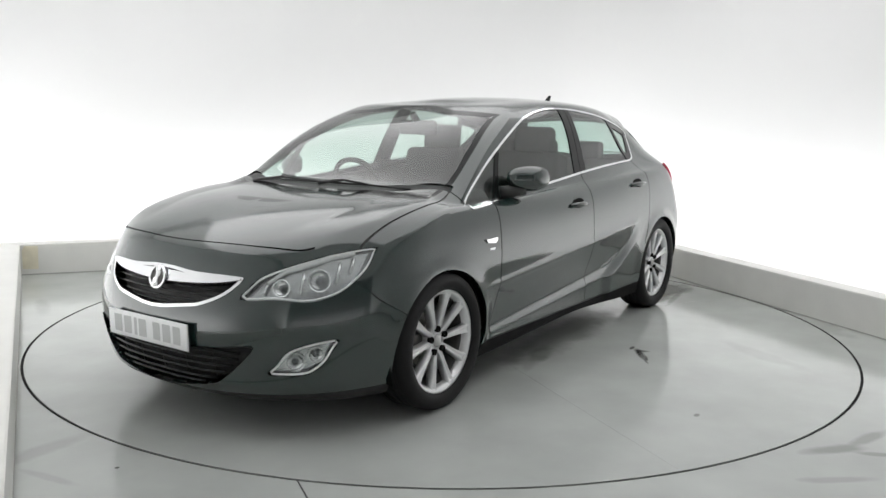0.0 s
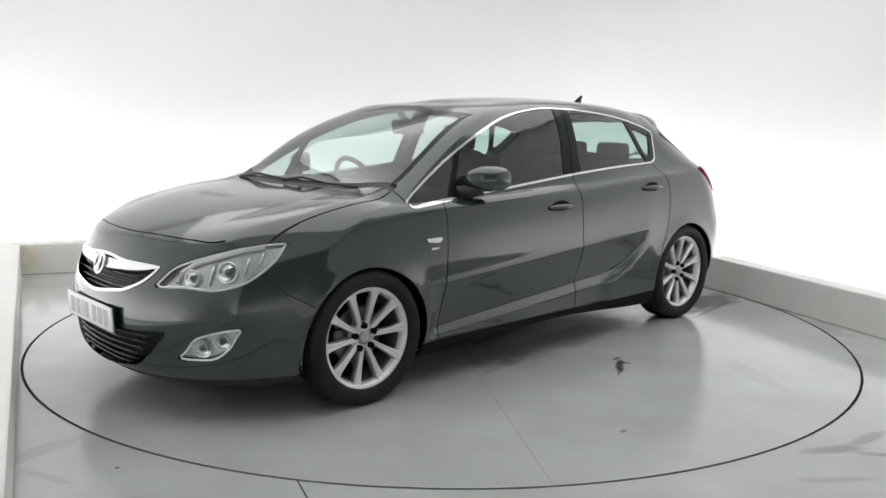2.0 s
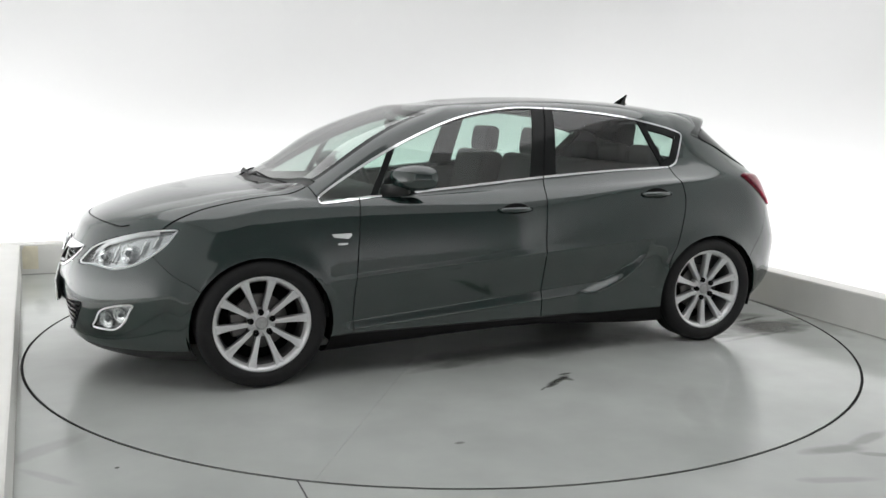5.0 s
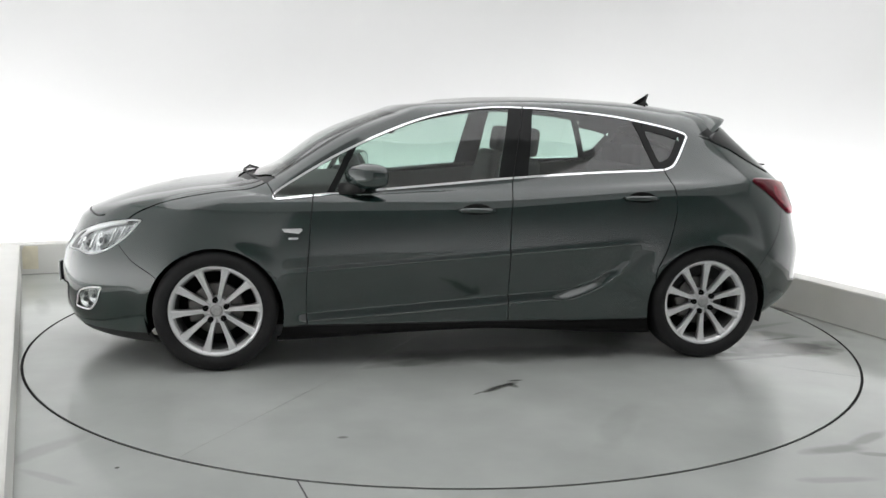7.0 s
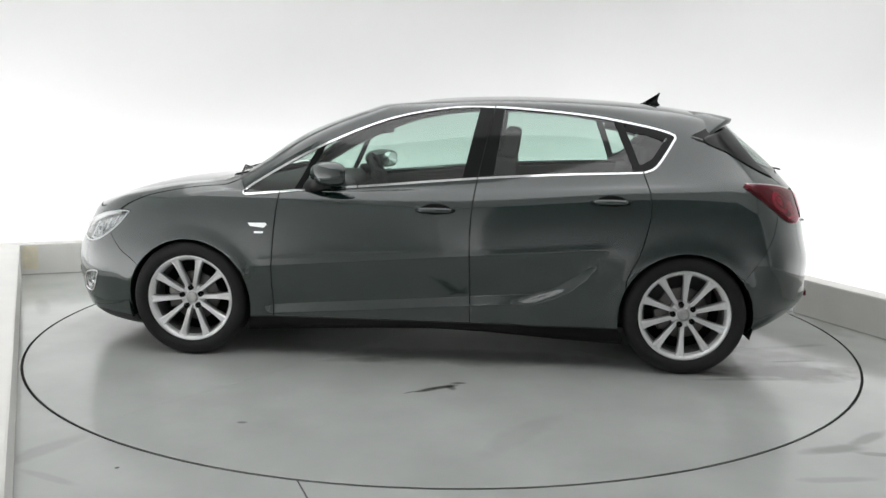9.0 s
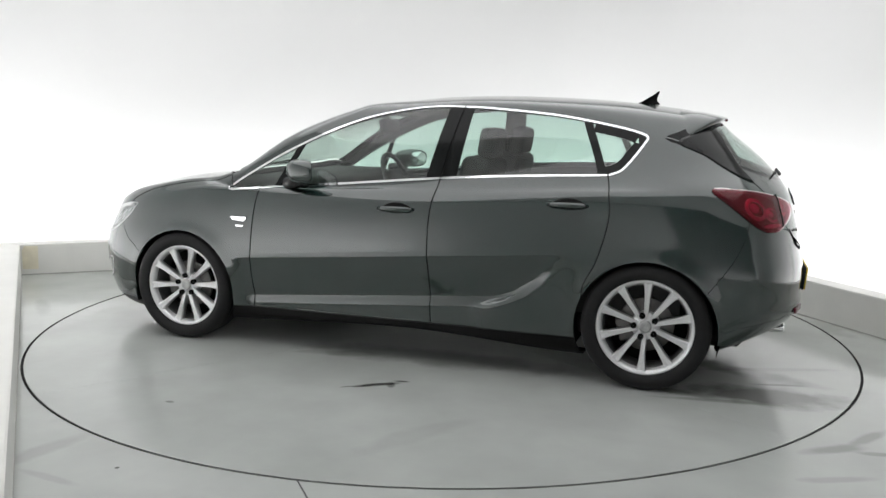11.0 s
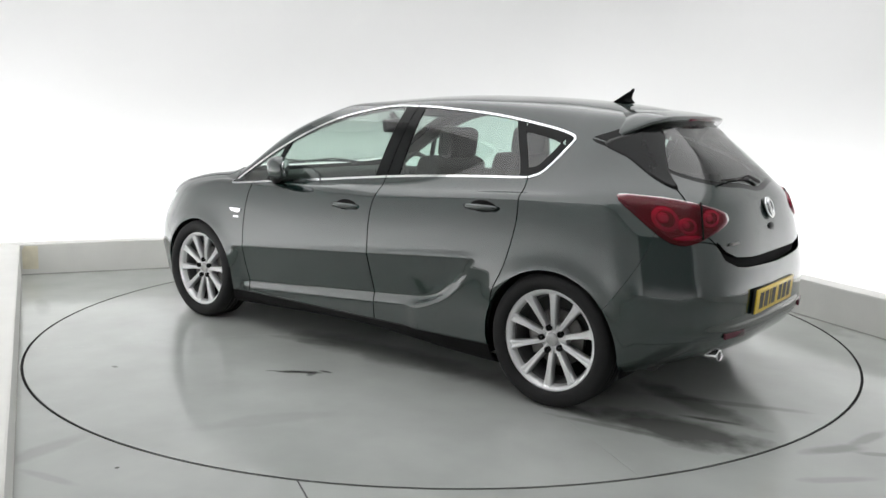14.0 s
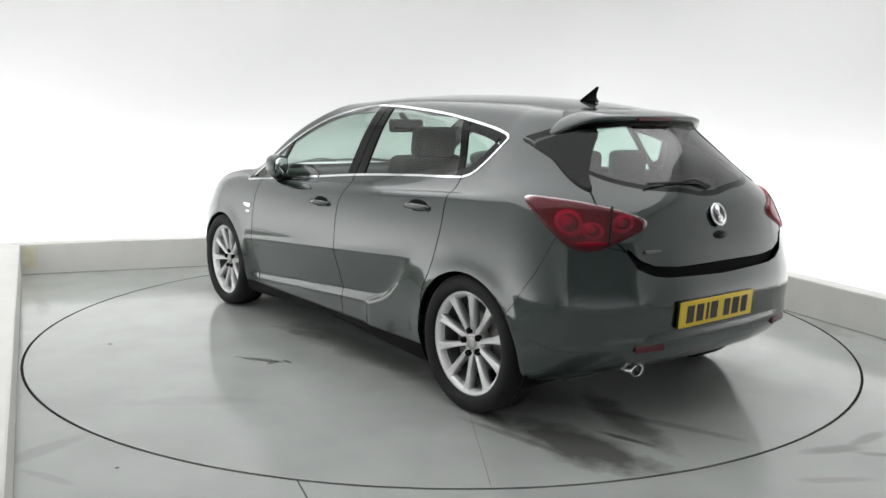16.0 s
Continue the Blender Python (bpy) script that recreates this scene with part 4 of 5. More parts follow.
# arch liners and underside
for x in (AXLE, -AXLE):
    for sg in (1, -1):
        bm = bmesh.new()
        n = 28
        rings = []
        for y in (0.84, 0.60):
            rings.append([bm.verts.new((x + 0.362 * math.cos(math.radians(-18 + 216 * k / n)), sg * y, 0.305 + 0.362 * math.sin(math.radians(-18 + 216 * k / n)))) for k in range(n + 1)])
        for k in range(n):
            bm.faces.new((rings[0][k], rings[0][k + 1], rings[1][k + 1], rings[1][k]))
        bm.faces.new(rings[1])
        part("arch_liner", bm, M_DEEP, car)
bm = bmesh.new()
add_box(bm, -1.50, 1.90, -0.60, 0.60, 0.175, 0.215, 0.015)
add_box(bm, -1.93, -1.50, -0.52, 0.52, 0.275, 0.32, 0.015)
add_box(bm, -0.96, 0.96, -0.80, 0.80, 0.180, 0.215, 0.01)
part("underbody", bm, M_BLACK, car)
# ---- front end ----
CHROME_BAR = panel("grille_bar", by_zone["grille_bar"], M_CHROME, PARTS["front_bumper"], lift=0.010, lip=0.03, label="broad chrome bar across the grille")
panel("grille_frame", by_zone["grille_frame"], M_CHROME, PARTS["front_bumper"], lift=0.004, lip=0.02, label="thin chrome grille surround")
grille = panel("grille", by_zone["grille"], M_BLACK, car, lift=-0.045, lip=-0.05)
low_grille = panel("lower_grille", by_zone["lower_grille"], M_BLACK, car, lift=-0.05, lip=-0.055)


def slat(name, z, y0, y1, depth, r, parent, material):
    bm = bmesh.new()
    ys = np.linspace(y0, y1, 17)
    tube(bm, [(surf_x(y, z) - depth, y, z) for y in ys], r, 8)
    part(name, bm, material, parent)


for z, w in ((0.622, 0.34), (0.598, 0.31), (0.574, 0.26), (0.554, 0.17)):
    slat("slat", z, -w, w, 0.020, 0.0055, grille, M_GLOSS)
for z, w in ((0.378, 0.435), (0.348, 0.42), (0.318, 0.395), (0.288, 0.36), (0.258, 0.315), (0.232, 0.25)):
    slat("slat", z, -w, w, 0.018, 0.0065, low_grille, M_GLOSS)
for y in (-0.3, -0.15, 0, 0.15, 0.3):
    bm = bmesh.new()
    tube(bm, [(surf_x(y, z) - 0.032, y, z) for z in (0.24, 0.30, 0.36, 0.395)], 0.004, 6)
    part("rib", bm, M_BLACK, low_grille)


def emblem(x, z, tilt, parent, sg):
    """Round chrome badge: a ring with a plain swept bar in it."""
    badge = new("badge")
    badge.parent = parent
    badge.matrix_basis = pose(x, 0, z, 0, tilt, 0)
    bm = bmesh.new()
    n, m = 36, 8
    rings = [[bm.verts.new((sg * (0.006 + 0.006 * math.sin(b)), (0.047 + 0.007 * math.cos(b)) * math.cos(a), (0.047 + 0.007 * math.cos(b)) * math.sin(a)))
              for b in np.linspace(0, 2 * math.pi, m, endpoint=False)] for a in np.linspace(0, 2 * math.pi, n, endpoint=False)]
    for i in range(n):
        for j in range(m):
            bm.faces.new((rings[i][j], rings[(i + 1) % n][j], rings[(i + 1) % n][(j + 1) % m], rings[i][(j + 1) % m]))
    bmesh.ops.recalc_face_normals(bm, faces=bm.faces)
    part("ring", bm, M_CHROME, badge)
    bm = bmesh.new()
    prism(bm, [(0.042 * math.cos(a), 0.042 * math.sin(a)) for a in np.linspace(0, 2 * math.pi, 28, endpoint=False)], lambda u, v, d: (sg * d, u, v), 0.005)
    part("disc", bm, M_STEEL, badge)
    bm = bmesh.new()
    pts = [(-0.012, 0.042), (0.012, 0.038), (0.022, 0.012), (0.010, -0.006), (0.014, -0.036), (-0.012, -0.042), (-0.020, -0.014), (-0.006, 0.004)]
    prism(bm, [tuple(p) for p in curve(pts, 3)], lambda u, v, d: (sg * (0.004 + d), u, v), 0.008)
    part("emblem_bar", bm, M_CHROME, badge)


emblem(surf_x(0, 0.652) + 0.012, 0.650, -16, car, 1)
emblem(surf_x(0, 0.925, False) - 0.006, 0.925, 20, car, -1)


def number_plate(x, y, z, sg, material, ink, tilt, parent, rim=0.0):
    pl = new("number_plate")
    pl.parent = parent
    pl.matrix_basis = pose(x, y, z, 0, tilt, 0)
    bm = soft_box(-0.004, 0.004, -0.262, 0.262, -0.057, 0.057, 0.0035, 2)
    part("plate", bm, material, pl)
    bm = bmesh.new()
    add_box(bm, -sg * 0.010 - 0.007, -sg * 0.010 + 0.007, -0.255 - rim, 0.255 + rim, -0.052 - rim, 0.052 + rim, 0.004)
    part("plate_holder", bm, M_BLACK, pl)
    for k, (c, w) in enumerate(((-0.195, 0.05), (-0.128, 0.05), (-0.075, 0.018), (-0.028, 0.05), (0.065, 0.045), (0.130, 0.05), (0.195, 0.045))):
        bm = bmesh.new()
        add_box(bm, sg * 0.0042, sg * 0.0052, -w / 2 + c * sg, w / 2 + c * sg, -0.038, 0.038)
        part("character_bar", bm, ink, pl, smooth=False)
    return pl


tagged(number_plate(surf_x(0.12, 0.43) + 0.014, -0.015, 0.432, 1, M_WHITE, M_GREYINK, 2, car), "white front number plate")
tagged(number_plate(surf_x(0.1, 0.52, False) - 0.010, 0.08, 0.527, -1, M_YELLOW, M_INK, -4, car, 0.007), "yellow rear number plate")


# ---- lamps ----
def bowl(bm, at, way, r, depth, n=24):
    """A reflector bowl opening towards way."""
    way = Vector(way).normalized()
    a = way.cross(EZ).normalized()
    b = way.cross(a)
    rings = []
    for k in range(6):
        f = k / 5
        rr, dd = r * math.sin(f * math.pi / 2), -depth * math.cos(f * math.pi / 2)
        rings.append([bm.verts.new(Vector(at) + way * dd + (a * math.cos(q) + b * math.sin(q)) * max(rr, 1e-4)) for q in np.linspace(0, 2 * math.pi, n, endpoint=False)])
    rings.append([bm.verts.new(v.co + (v.co - Vector(at)).normalized() * 0.006) for v in rings[-1]])
    for p, q in zip(rings, rings[1:]):
        for k in range(n):
            bm.faces.new((p[k], p[(k + 1) % n], q[(k + 1) % n], q[k]))
    bmesh.ops.recalc_face_normals(bm, faces=bm.faces)


def ball(bm, at, r, seg=20):
    bmesh.ops.create_uvsphere(bm, u_segments=seg, v_segments=12, radius=r, matrix=Matrix.Translation(at))


def zone_point(zone, axis, s, z, depth):
    """Place and outward way on a zone of the shell (left half), depth behind it."""
    ids = sorted({k for i in by_zone[zone] for k in FACES[i]})
    ax = np.array(axis)
    k = min(ids, key=lambda i: (CO[i] @ ax - s) ** 2 + (CO[i][2] - z) ** 2)
    return Vector(CO[k] - NO[k] * depth), Vector(NO[k])


def set_bowls(zone, axis, places, parent, sg, material, depth, bulb=None, lean=0.0):
    for s, z, r in places:
        p, n = zone_point(zone, axis, s, z, depth)
        n = (n + Vector((lean, 0, 0))).normalized()
        p, n = Vector((p.x, p.y * sg, p.z)), Vector((n.x, n.y * sg, n.z))
        bm = bmesh.new()
        bowl(bm, p, n, r, r * 0.45)
        part("reflector_bowl", bm, material, parent, "bright reflector bowl")
        if bulb:
            bm = bmesh.new()
            ball(bm, p - n * r * 0.30, r * 0.42)
            part("bulb_lens", bm, bulb, parent)


M_DARKGLASS = mat("dark_glass", (0.10, 0.11, 0.115), rough=0.05, noise_scale=20, noise_amt=0.1)
M_BRIGHT = mat("bright_lamp_trim", (0.86, 0.87, 0.87), rough=0.2, metal=0.2, noise_scale=40, noise_amt=0.08)
M_BEZEL = mat("silver_lamp_bezel", (0.62, 0.63, 0.64), rough=0.20, metal=0.8, noise_scale=40, noise_amt=0.15)
for sg in (1, -1):
    lamp = panel("headlamp", by_zone["headlamp"], M_BEZEL, car, (sg,), lift=-0.034, lip=-0.034, label="clear headlamp with silver reflectors")
    panel("lens", by_zone["headlamp"], M_LENS, lamp, (sg,), lift=0.001, lip=0.0)
    set_bowls("headlamp", DF, ((-1.055, 0.645, 0.032), (-0.905, 0.668, 0.042)), lamp, sg, M_SILVER, 0.014, M_DARKGLASS, 0.5)
    pts = [zone_point("headlamp", DF, t0, zz, 0.016)[0] for t0, zz in ((-1.13, 0.668), (-1.05, 0.704), (-0.95, 0.733), (-0.85, 0.754), (-0.75, 0.772))]
    bm = bmesh.new()
    tube(bm, [(p.x, p.y * sg, p.z) for p in pts], [0.007, 0.011, 0.013, 0.013, 0.010], 10)
    part("light_bar", bm, M_BRIGHT, lamp, "bright upper lamp bar")
    rim = [on_shell(q, DF, EZ, 0.004) for q in clean_inset(HEADLAMP, 0.007)]
    bm = bmesh.new()
    tube(bm, [(p.x, p.y * sg, p.z) for p in rim + rim[:1]], 0.0042, 8, cap=False)
    part("lamp_rim", bm, M_BRIGHT, lamp, "pale inner rim of the lamp glass")
    for t0, z0, z1 in ((-1.135, 0.625, 0.668), (-0.985, 0.625, 0.712), (-0.835, 0.665, 0.742), (-0.775, 0.700, 0.760)):
        fin = [on_shell(Vector((t0 + 0.02 * k, z0 + (z1 - z0) * k)), DF, EZ, 0.020) for k in (0.0, 0.5, 1.0)]
        bm = bmesh.new()
        tube(bm, [(p.x, p.y * sg, p.z) for p in fin], [0.006, 0.008, 0.006], 8)
        part("reflector_fin", bm, M_SILVER, lamp)
    fog = panel("fog_lamp", by_zone["fog_lamp"], M_BEZEL, car, (sg,), lift=-0.022, lip=-0.024, label="front fog lamp in a silver bezel")
    panel("lens", by_zone["fog_lamp"], M_LENS, fog, (sg,), lift=-0.004, lip=0.0)
    rim = [on_shell(q, DF, EZ, 0.003) for q in clean_inset(FOGLAMP, 0.006)]
    bm = bmesh.new()
    tube(bm, [(p.x, p.y * sg, p.z) for p in rim + rim[:1]], 0.0050, 8, cap=False)
    part("lamp_rim", bm, M_BRIGHT, fog, "pale rim of the fog lamp")
    set_bowls("fog_lamp", DF, ((-1.02, 0.345, 0.036), (-0.935, 0.368, 0.030)), fog, sg, M_SILVER, 0.010, M_DARKGLASS)
    tl = patch("tail_lamp", TAILLAMP, DR, EZ, M_RED, car, sg, 0.001, 0.004, label="dark red rear lamp cluster")
    for u, v, a, b, turn, m in ((-0.770, 0.915, 0.062, 0.050, 25, M_REDLIT), (-0.868, 0.885, 0.046, 0.034, 10, M_REDLIT), (-0.862, 0.836, 0.068, 0.010, -2, M_REDLIT),
                                (-0.990, 0.912, 0.048, 0.036, -10, M_REDLIT)):
        unit = patch("reflector", oval(u, v, a, b, turn), DR, EZ, m, tl, sg, 0.003, 0.003, 4, "bright red reflector", 0.003)
        if b > 0.03:
            patch("ring", oval(u, v, a * 0.66, b * 0.66, turn), DR, EZ, M_RED, unit, sg, 0.0065, 0.002, 3)
            patch("bulb_cap", oval(u + 0.012, v + 0.004, a * 0.40, b * 0.44, turn), DR, EZ, M_REDLIT, unit, sg, 0.0080, 0.002, 3, "bright red bulb cap", 0.004)
    patch("divider", [Vector(p) for p in ((-0.938, 0.975), (-0.946, 0.972), (-0.934, 0.826), (-0.926, 0.826))], DR, EZ, M_DEEP, tl, sg, 0.0145, 0.004, 2)
    patch("lens", TAILLAMP, DR, EZ, M_LENS_RED, tl, sg, 0.012, 0.014)
    # bumper reflector
    bm = soft_box(-0.006, 0.006, -0.075, 0.075, -0.014, 0.014, 0.004, 2)
    yaw = math.degrees(math.atan2(surf_x(0.55, 0.40, False) - surf_x(0.40, 0.40, False), 0.15))
    bm.transform(pose(surf_x(0.475, 0.40, False) - 0.001, 0.475 * sg, 0.398, 0, 0, -yaw * sg))
    part("reflector", bm, M_RED, PARTS["rear_bumper"], "red bumper reflector")

# tailpipe
bm = bmesh.new()
spin(bm, [(0.020, -0.10), (0.034, -0.10), (0.036, 0.05), (0.034, 0.056), (0.031, 0.05), (0.030, -0.06), (0.001, -0.06)], 28)
bm.transform(pose(-1.950, 0.475, 0.290, 0, 0, 90) @ Matrix.Diagonal((1.05, 1, 0.72, 1)))
part("tailpipe", bm, M_CHROME, car, "chrome oval tailpipe tip")
# black disc in the pipe's mouth stands for the shade inside it
bm = bmesh.new()
spin(bm, [(0.001, 0.046), (0.026, 0.046), (0.026, 0.03)], 20)
bm.transform(pose(-1.950, 0.475, 0.290, 0, 0, 90) @ Matrix.Diagonal((1.05, 1, 0.72, 1)))
part("pipe_bore_shade", bm, M_BLACK, car)
bm = bmesh.new()
tube(bm, [(-1.2, 0.30, 0.23), (-1.6, 0.42, 0.24), (-1.90, 0.475, 0.288)], 0.025, 10)
part("exhaust_pipe", bm, M_STEEL, car)

# dark gloss blades between spoiler and rear window
for sg in (1, -1):
    patch("window_blade", curve([(-1.435, 1.222), (-1.52, 1.270), (-1.59, 1.298), (-1.635, 1.265), (-1.675, 1.20), (-1.745, 1.10), (-1.81, 1.035), (-1.74, 1.062), (-1.66, 1.105), (-1.56, 1.165)], 3), EX, EZ, M_GLOSS, PARTS["tailgate"], sg, 0.004, 0.006, 10, "dark gloss blade beside the rear window")

# ---- spoiler, aerial, wipers ----
bm = bmesh.new()
rows = []
for k in range(25):
    s = -1 + 2 * k / 24
    y, e = 0.562 * s, abs(s)
    drop = 0.115 * max(0.0, (e - 0.58) / 0.42) ** 2.0
    xt = -1.662 + 0.06 * e ** 2 + 0.17 * max(0.0, (e - 0.62) / 0.38) ** 1.5
    zt = 1.352 - 0.012 * e ** 2 - drop
    xr = -1.43 + 0.01 * e
    zr = float(np.interp(-xr, [-q for q in ROOF_X], ROOF_Z)) - 0.004 - 0.012 * e ** 2 - 0.05 * e ** 4 - drop
    rows.append([bm.verts.new(p) for p in ((xr, y, zr), ((xr + xt) / 2, y, (zr + zt) / 2 + 0.006), (xt + 0.025, y, zt + 0.005), (xt, y, zt - 0.004), (xt + 0.006, y, zt - 0.020),
                                           (xt + 0.06, y * 0.99, zt - 0.036), (xr, y * 0.98, zr - 0.045))])
for a, b in zip(rows, rows[1:]):
    for j in range(7):
        bm.faces.new((a[j], a[(j + 1) % 7], b[(j + 1) % 7], b[j]))
bm.faces.new(rows[0])
bm.faces.new(rows[-1][::-1])
bmesh.ops.recalc_face_normals(bm, faces=bm.faces)
spoiler = part("spoiler", bm, M_PAINT, car, "roof spoiler over the rear window")
bm = soft_box(-1.664, -1.646, -0.13, 0.13, 1.329, 1.343, 0.004, 2)
part("brake_light", bm, M_RED, spoiler, "high red brake light strip")
bm = bmesh.new()
fin = curve([(-1.17, 1.424), (-1.215, 1.440), (-1.250, 1.466), (-1.278, 1.492), (-1.286, 1.488), (-1.276, 1.462), (-1.274, 1.440), (-1.285, 1.415)], 3)
prism(bm, [tuple(p) for p in fin], lambda u, v, d: (u, -0.012 + d, v), 0.024)
bmesh.ops.bevel(bm, geom=[e for e in bm.edges if abs(e.verts[0].co.y - e.verts[1].co.y) < 1e-6], offset=0.005, segments=2, affect="EDGES")
part("roof_aerial", bm, M_GLOSS, car, "dark shark-fin roof aerial")


def wiper(pts, pivot, name, parent):
    bm = bmesh.new()
    tube(bm, pts, 0.005, 8)
    w = part(name, bm, M_BLACK, parent)
    bm = bmesh.new()
    mid = Vector(pts[len(pts) // 2])
    tube(bm, [pivot, (Vector(pivot) + mid) / 2 + Vector((0.01, 0, 0.022)), mid], [0.010, 0.006, 0.005], 8)
    part("wiper_arm", bm, M_BLACK, w)


wiper([(1.225, -0.40, 0.984), (1.250, -0.20, 0.996), (1.255, 0.0, 1.000), (1.240, 0.16, 0.998)], (1.210, -0.50, 0.975), "wiper", car)
wiper([(1.230, 0.12, 0.996), (1.205, 0.32, 0.995), (1.145, 0.52, 0.982)], (1.252, 0.02, 0.992), "wiper", car)
wiper([(-1.915, 0.36, 1.068), (-1.925, 0.15, 1.066), (-1.925, -0.06, 1.056)], (-1.955, -0.02, 1.045), "rear_wiper", car)


# ---- mirrors, handles, side badge ----
def mirror(sg):
    bm = bmesh.new()
    g = bmesh.ops.create_uvsphere(bm, u_segments=28, v_segments=16, radius=1)
    for v in bm.verts:
        x, y, z = v.co
        # squared-off shell, blunt at the back, tapering inwards
        f = lambda t, p: math.copysign(abs(t) ** p, t)
        px, py, pz = f(x, 0.8), f(y, 0.75), f(z, 0.8)
        px = max(px, -0.62)
        w = 1.0 - 0.18 * max(0, -py)
        v.co = Vector((0.555 + px * 0.095 - 0.052 * py, (0.848 + py * 0.082) * sg, 1.022 + pz * 0.066 * w))
    if sg < 0:
        bmesh.ops.reverse_faces(bm, faces=bm.faces)
    bmesh.ops.recalc_face_normals(bm, faces=bm.faces)
    m = part("door_mirror", bm, M_PAINT, car, "body-coloured door mirror")
    bm = bmesh.new()
    prism(bm, [tuple(p) for p in oval(0, 0, 0.070, 0.048, p=2.6)], lambda u, v, d: (d, u, v), 0.004)
    bm.transform(pose(0.4945, 0.848 * sg, 1.022, 0, 0, 32 * sg))
    part("mirror_glass", bm, M_CHROME, m)
    bm = bmesh.new()
    tube(bm, [(0.68, 0.755 * sg, 0.945), (0.64, 0.80 * sg, 0.955), (0.59, 0.84 * sg, 0.972)], [0.040, 0.034, 0.036], 12)
    part("mirror_foot", bm, M_BLACK, m, "black mirror foot")


def handle(x, z, sg, parent):
    y = surf_y(x, z)
    bm = bmesh.new()
    tube(bm, [(x + 0.100, (y - 0.004) * sg, z + 0.001), (x + 0.07, (y + 0.018) * sg, z + 0.003), (x, (y + 0.026) * sg, z + 0.004), (x - 0.07, (y + 0.020) * sg, z + 0.003), (x - 0.102, (y - 0.004) * sg, z + 0.001)], [0.010, 0.014, 0.015, 0.014, 0.010], 10)
    h = part("door_handle", bm, M_PAINT, parent)
    # Matt black bulge: the shade of the scoop put into its colour.
    bm = bmesh.new()
    g = bmesh.ops.create_uvsphere(bm, u_segments=20, v_segments=10, radius=1)
    bm.transform(pose(x - 0.005, (y - 0.004) * sg, z - 0.009) @ Matrix.Diagonal((0.088, 0.009, 0.046, 1)))
    part("handle_cup_shade", bm, M_DEEP, h, "black bulge for the shade in the finger recess")


for sg in (1, -1):
    mirror(sg)
    handle(-0.018, 0.842, sg, car)
    handle(-0.935, 0.905, sg, car)
    y = surf_y(0.945, 0.742) + 0.003
    bm = bmesh.new()
    prism(bm, [(1.000, 0.752), (0.985, 0.734), (0.912, 0.726), (0.892, 0.744), (0.900, 0.754)], lambda u, v, d: (u, (y - 0.004 + d) * sg, v), 0.008)
    b = part("wing_badge", bm, M_CHROME, PARTS["front_wing", sg], "small silver indicator badge", smooth=False)
    bm = bmesh.new()
    add_box(bm, 0.915, 0.965, min((y - 0.004) * sg, (y + 0.003) * sg), max((y - 0.004) * sg, (y + 0.003) * sg), 0.695, 0.706)
    part("trim_letters", bm, M_CHROME, PARTS["front_wing", sg], smooth=False)
# model name bars and boot release on the tailgate
x = surf_x(0.42, 0.80, False)
bm = bmesh.new()
add_box(bm, x - 0.004, x + 0.01, 0.345, 0.485, 0.793, 0.804, 0.002)
part("name_bar", bm, M_STEEL, PARTS["tailgate"], smooth=False)
bm = bmesh.new()
bmesh.ops.create_uvsphere(bm, u_segments=18, v_segments=10, radius=1)
bm.transform(pose(surf_x(0, 0.835, False) + 0.002, 0.0, 0.838) @ Matrix.Diagonal((0.012, 0.055, 0.020, 1)))
part("boot_handle", bm, M_GLOSS, PARTS["tailgate"], "dark boot release")

# ---- cabin ----
def seat(x, y, parent, name, wide=0.50, back=0.62):
    s = new(name)
    s.parent = parent
    part("cushion", soft_box(x - 0.26, x + 0.27, y - wide / 2, y + wide / 2, 0.40, 0.58, 0.06, 4, ry=-6), M_CLOTH, s)
    part("backrest", soft_box(x - 0.36, x - 0.20, y - wide / 2 + 0.01, y + wide / 2 - 0.01, 0.50, 0.50 + back, 0.06, 4, ry=-14), M_CLOTH, s)
    part("headrest", soft_box(x - 0.435, x - 0.335, y - 0.135, y + 0.135, 1.105, 1.275, 0.045, 4, ry=-8), M_CLOTH, s)
    for d in (-0.05, 0.05):
        bm = bmesh.new()
        tube(bm, [(x - 0.36, y + d, 1.05), (x - 0.375, y + d, 1.14)], 0.007, 8)
        part("headrest_post", bm, M_CHROME, s)


for sg in (1, -1):
    seat(-0.02, 0.36 * sg, car, "front_seat")
bench = new("rear_bench")
bench.parent = car
part("cushion", soft_box(-1.05, -0.55, -0.62, 0.62, 0.40, 0.58, 0.06, 4), M_CLOTH, bench)
part("backrest", soft_box(-1.20, -1.05, -0.62, 0.62, 0.50, 1.05, 0.05, 4, ry=-12), M_CLOTH, bench)
for y in (-0.36, 0.0, 0.36):
    part("headrest", soft_box(-1.24, -1.15, y - 0.12, y + 0.12, 1.03, 1.17, 0.04, 4), M_CLOTH, bench)
part("dashboard", soft_box(0.62, 1.12, -0.68, 0.68, 0.62, 0.965, 0.09, 4), M_LINING, car)
part("cabin_floor", soft_box(-1.80, 1.05, -0.70, 0.70, 0.22, 0.30, 0.02, 1), M_LINING, car)
part("parcel_shelf", soft_box(-1.74, -1.26, -0.56, 0.56, 0.975, 0.995, 0.008, 1), M_LINING, car)
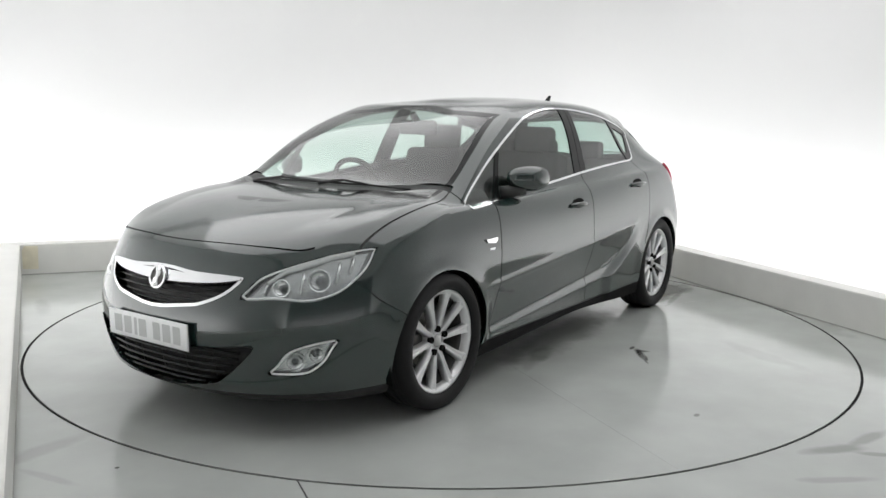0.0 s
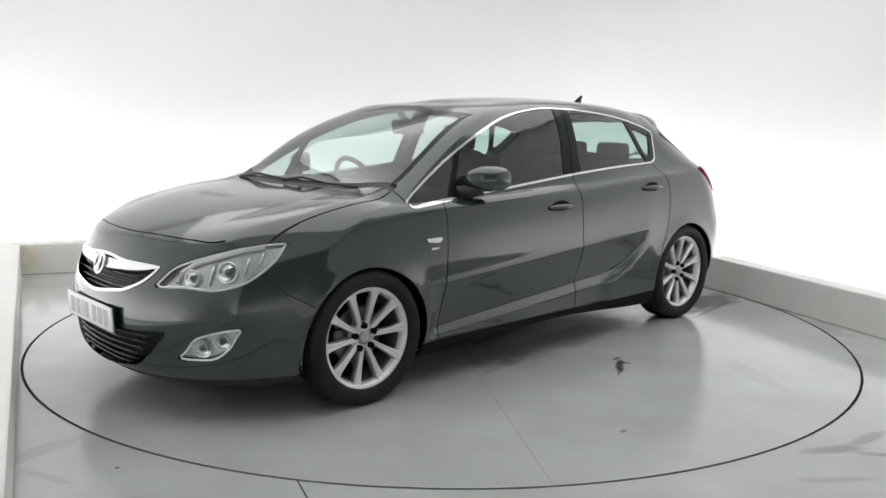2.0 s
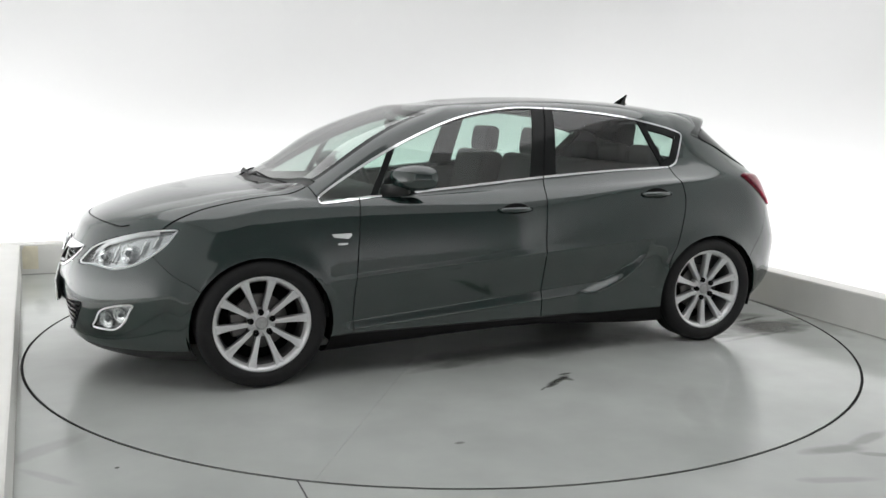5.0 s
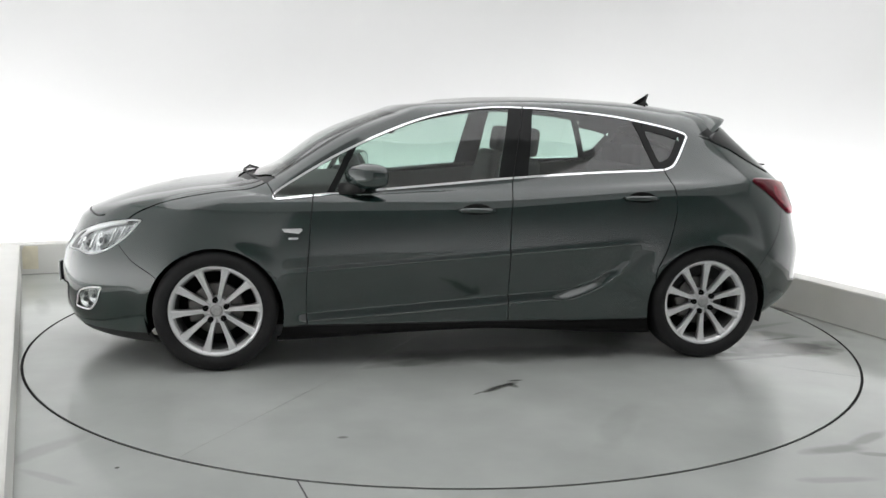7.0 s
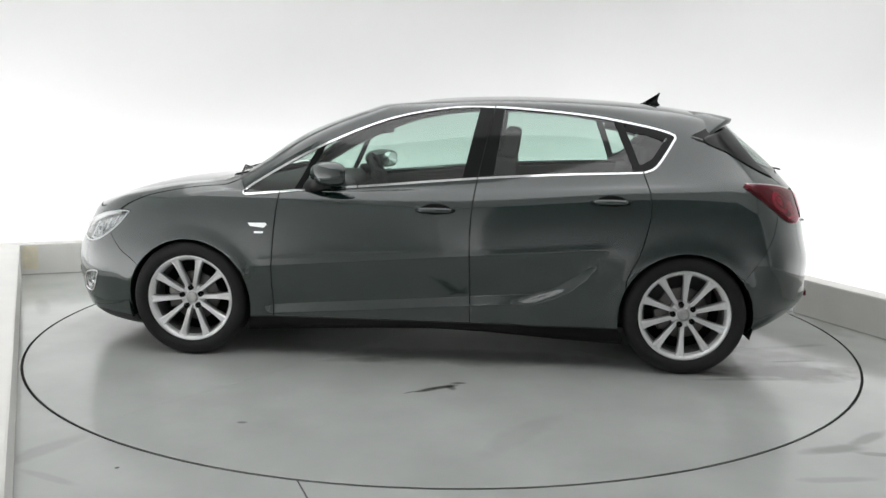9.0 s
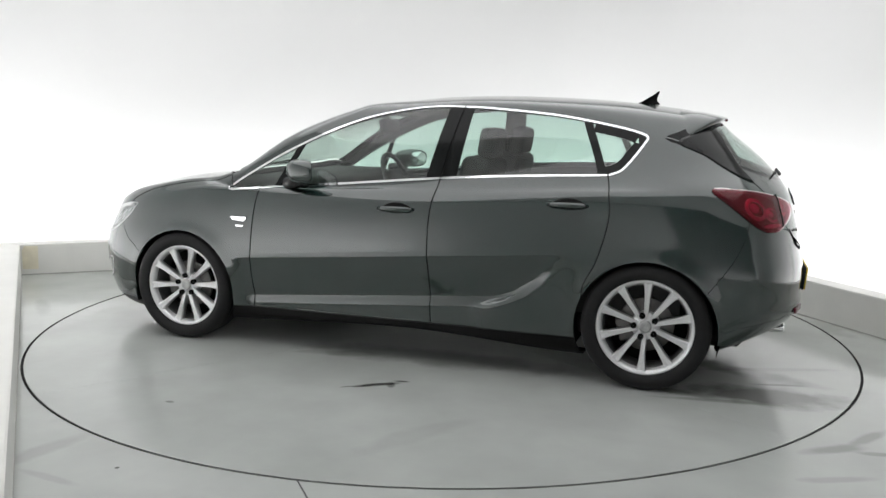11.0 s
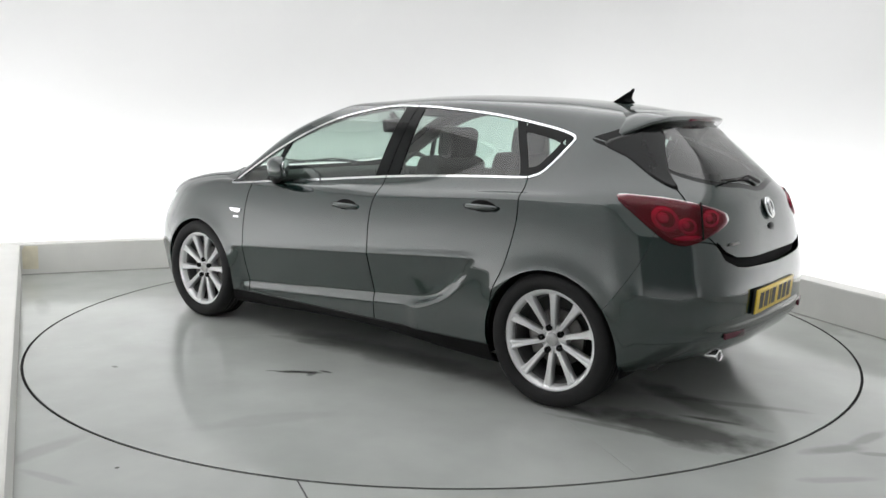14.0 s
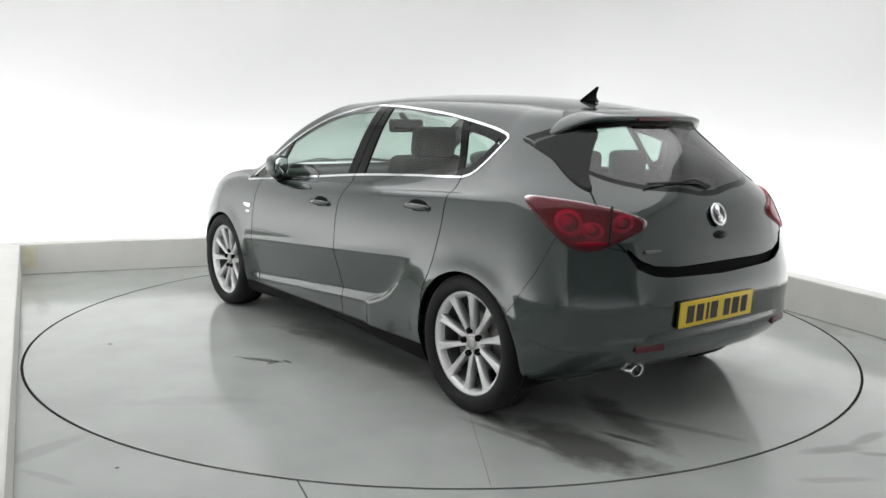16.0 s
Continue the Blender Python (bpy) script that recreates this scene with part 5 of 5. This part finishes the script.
part("boot_lining", soft_box(-1.88, -1.80, -0.45, 0.45, 0.45, 0.97, 0.02, 1), M_LINING, car)
part("bulkhead", soft_box(1.04, 1.12, -0.70, 0.70, 0.25, 0.90, 0.02, 1), M_BLACK, car)
for sg in (1, -1):
    bm = bmesh.new()
    prism(bm, [(1.0, 0.30), (1.0, 0.875), (0.5, 0.915), (-0.23, 0.98), (-0.75, 1.01), (-1.12, 1.025), (-1.50, 1.02), (-1.50, 0.35)], lambda u, v, d: (u, (0.715 + d) * sg, v), 0.03)
    part("door_card", bm, M_LINING, car, smooth=False)
wheel = new("steering_wheel")
wheel.parent = car
wheel.matrix_basis = pose(0.47, -0.37, 0.900, 0, 24, 0)
bm = bmesh.new()
tube(bm, [(0, 0.185 * math.cos(a), 0.185 * math.sin(a)) for a in np.linspace(0, 2 * math.pi, 41)], 0.016, 8, cap=False)
part("wheel_rim", bm, M_LINING, wheel)
part("wheel_boss", soft_box(-0.02, 0.05, -0.08, 0.08, -0.075, 0.075, 0.02, 2), M_LINING, wheel)
for a in (0, 180, 270):
    c, s = math.cos(radians(a)), math.sin(radians(a))
    bm = bmesh.new()
    tube(bm, [(0.01, 0.05 * c, 0.05 * s), (0, 0.18 * c, 0.18 * s)], 0.015, 8)
    part("wheel_spoke", bm, M_LINING, wheel)
bm = bmesh.new()
tube(bm, [(0.02, 0, 0), (0.28, 0, 0)], 0.035, 10)
part("steering_column", bm, M_LINING, wheel)
rv = part("rear_view_mirror", soft_box(0.355, 0.395, -0.13, 0.13, 1.225, 1.310, 0.018, 3, ry=10), M_LINING, car)
bm = bmesh.new()
tube(bm, [(0.37, 0, 1.29), (0.43, 0, 1.345)], 0.02, 8)
part("mirror_stalk", bm, M_LINING, rv)


def motions():
    rows_t, rows_c = [], []
    for t, a in TURNS:
        rows_t.append((t, pose(0, 0, 0, 0, 0, a - 180)))
        m = pose(0, 0, 0, 0, 0, a) @ pose(-CAR_OFF[0], -CAR_OFF[1], 0)
        rows_c.append((t, m))
    walk(turntable, rows_t)
    walk(car, rows_c)


motions()
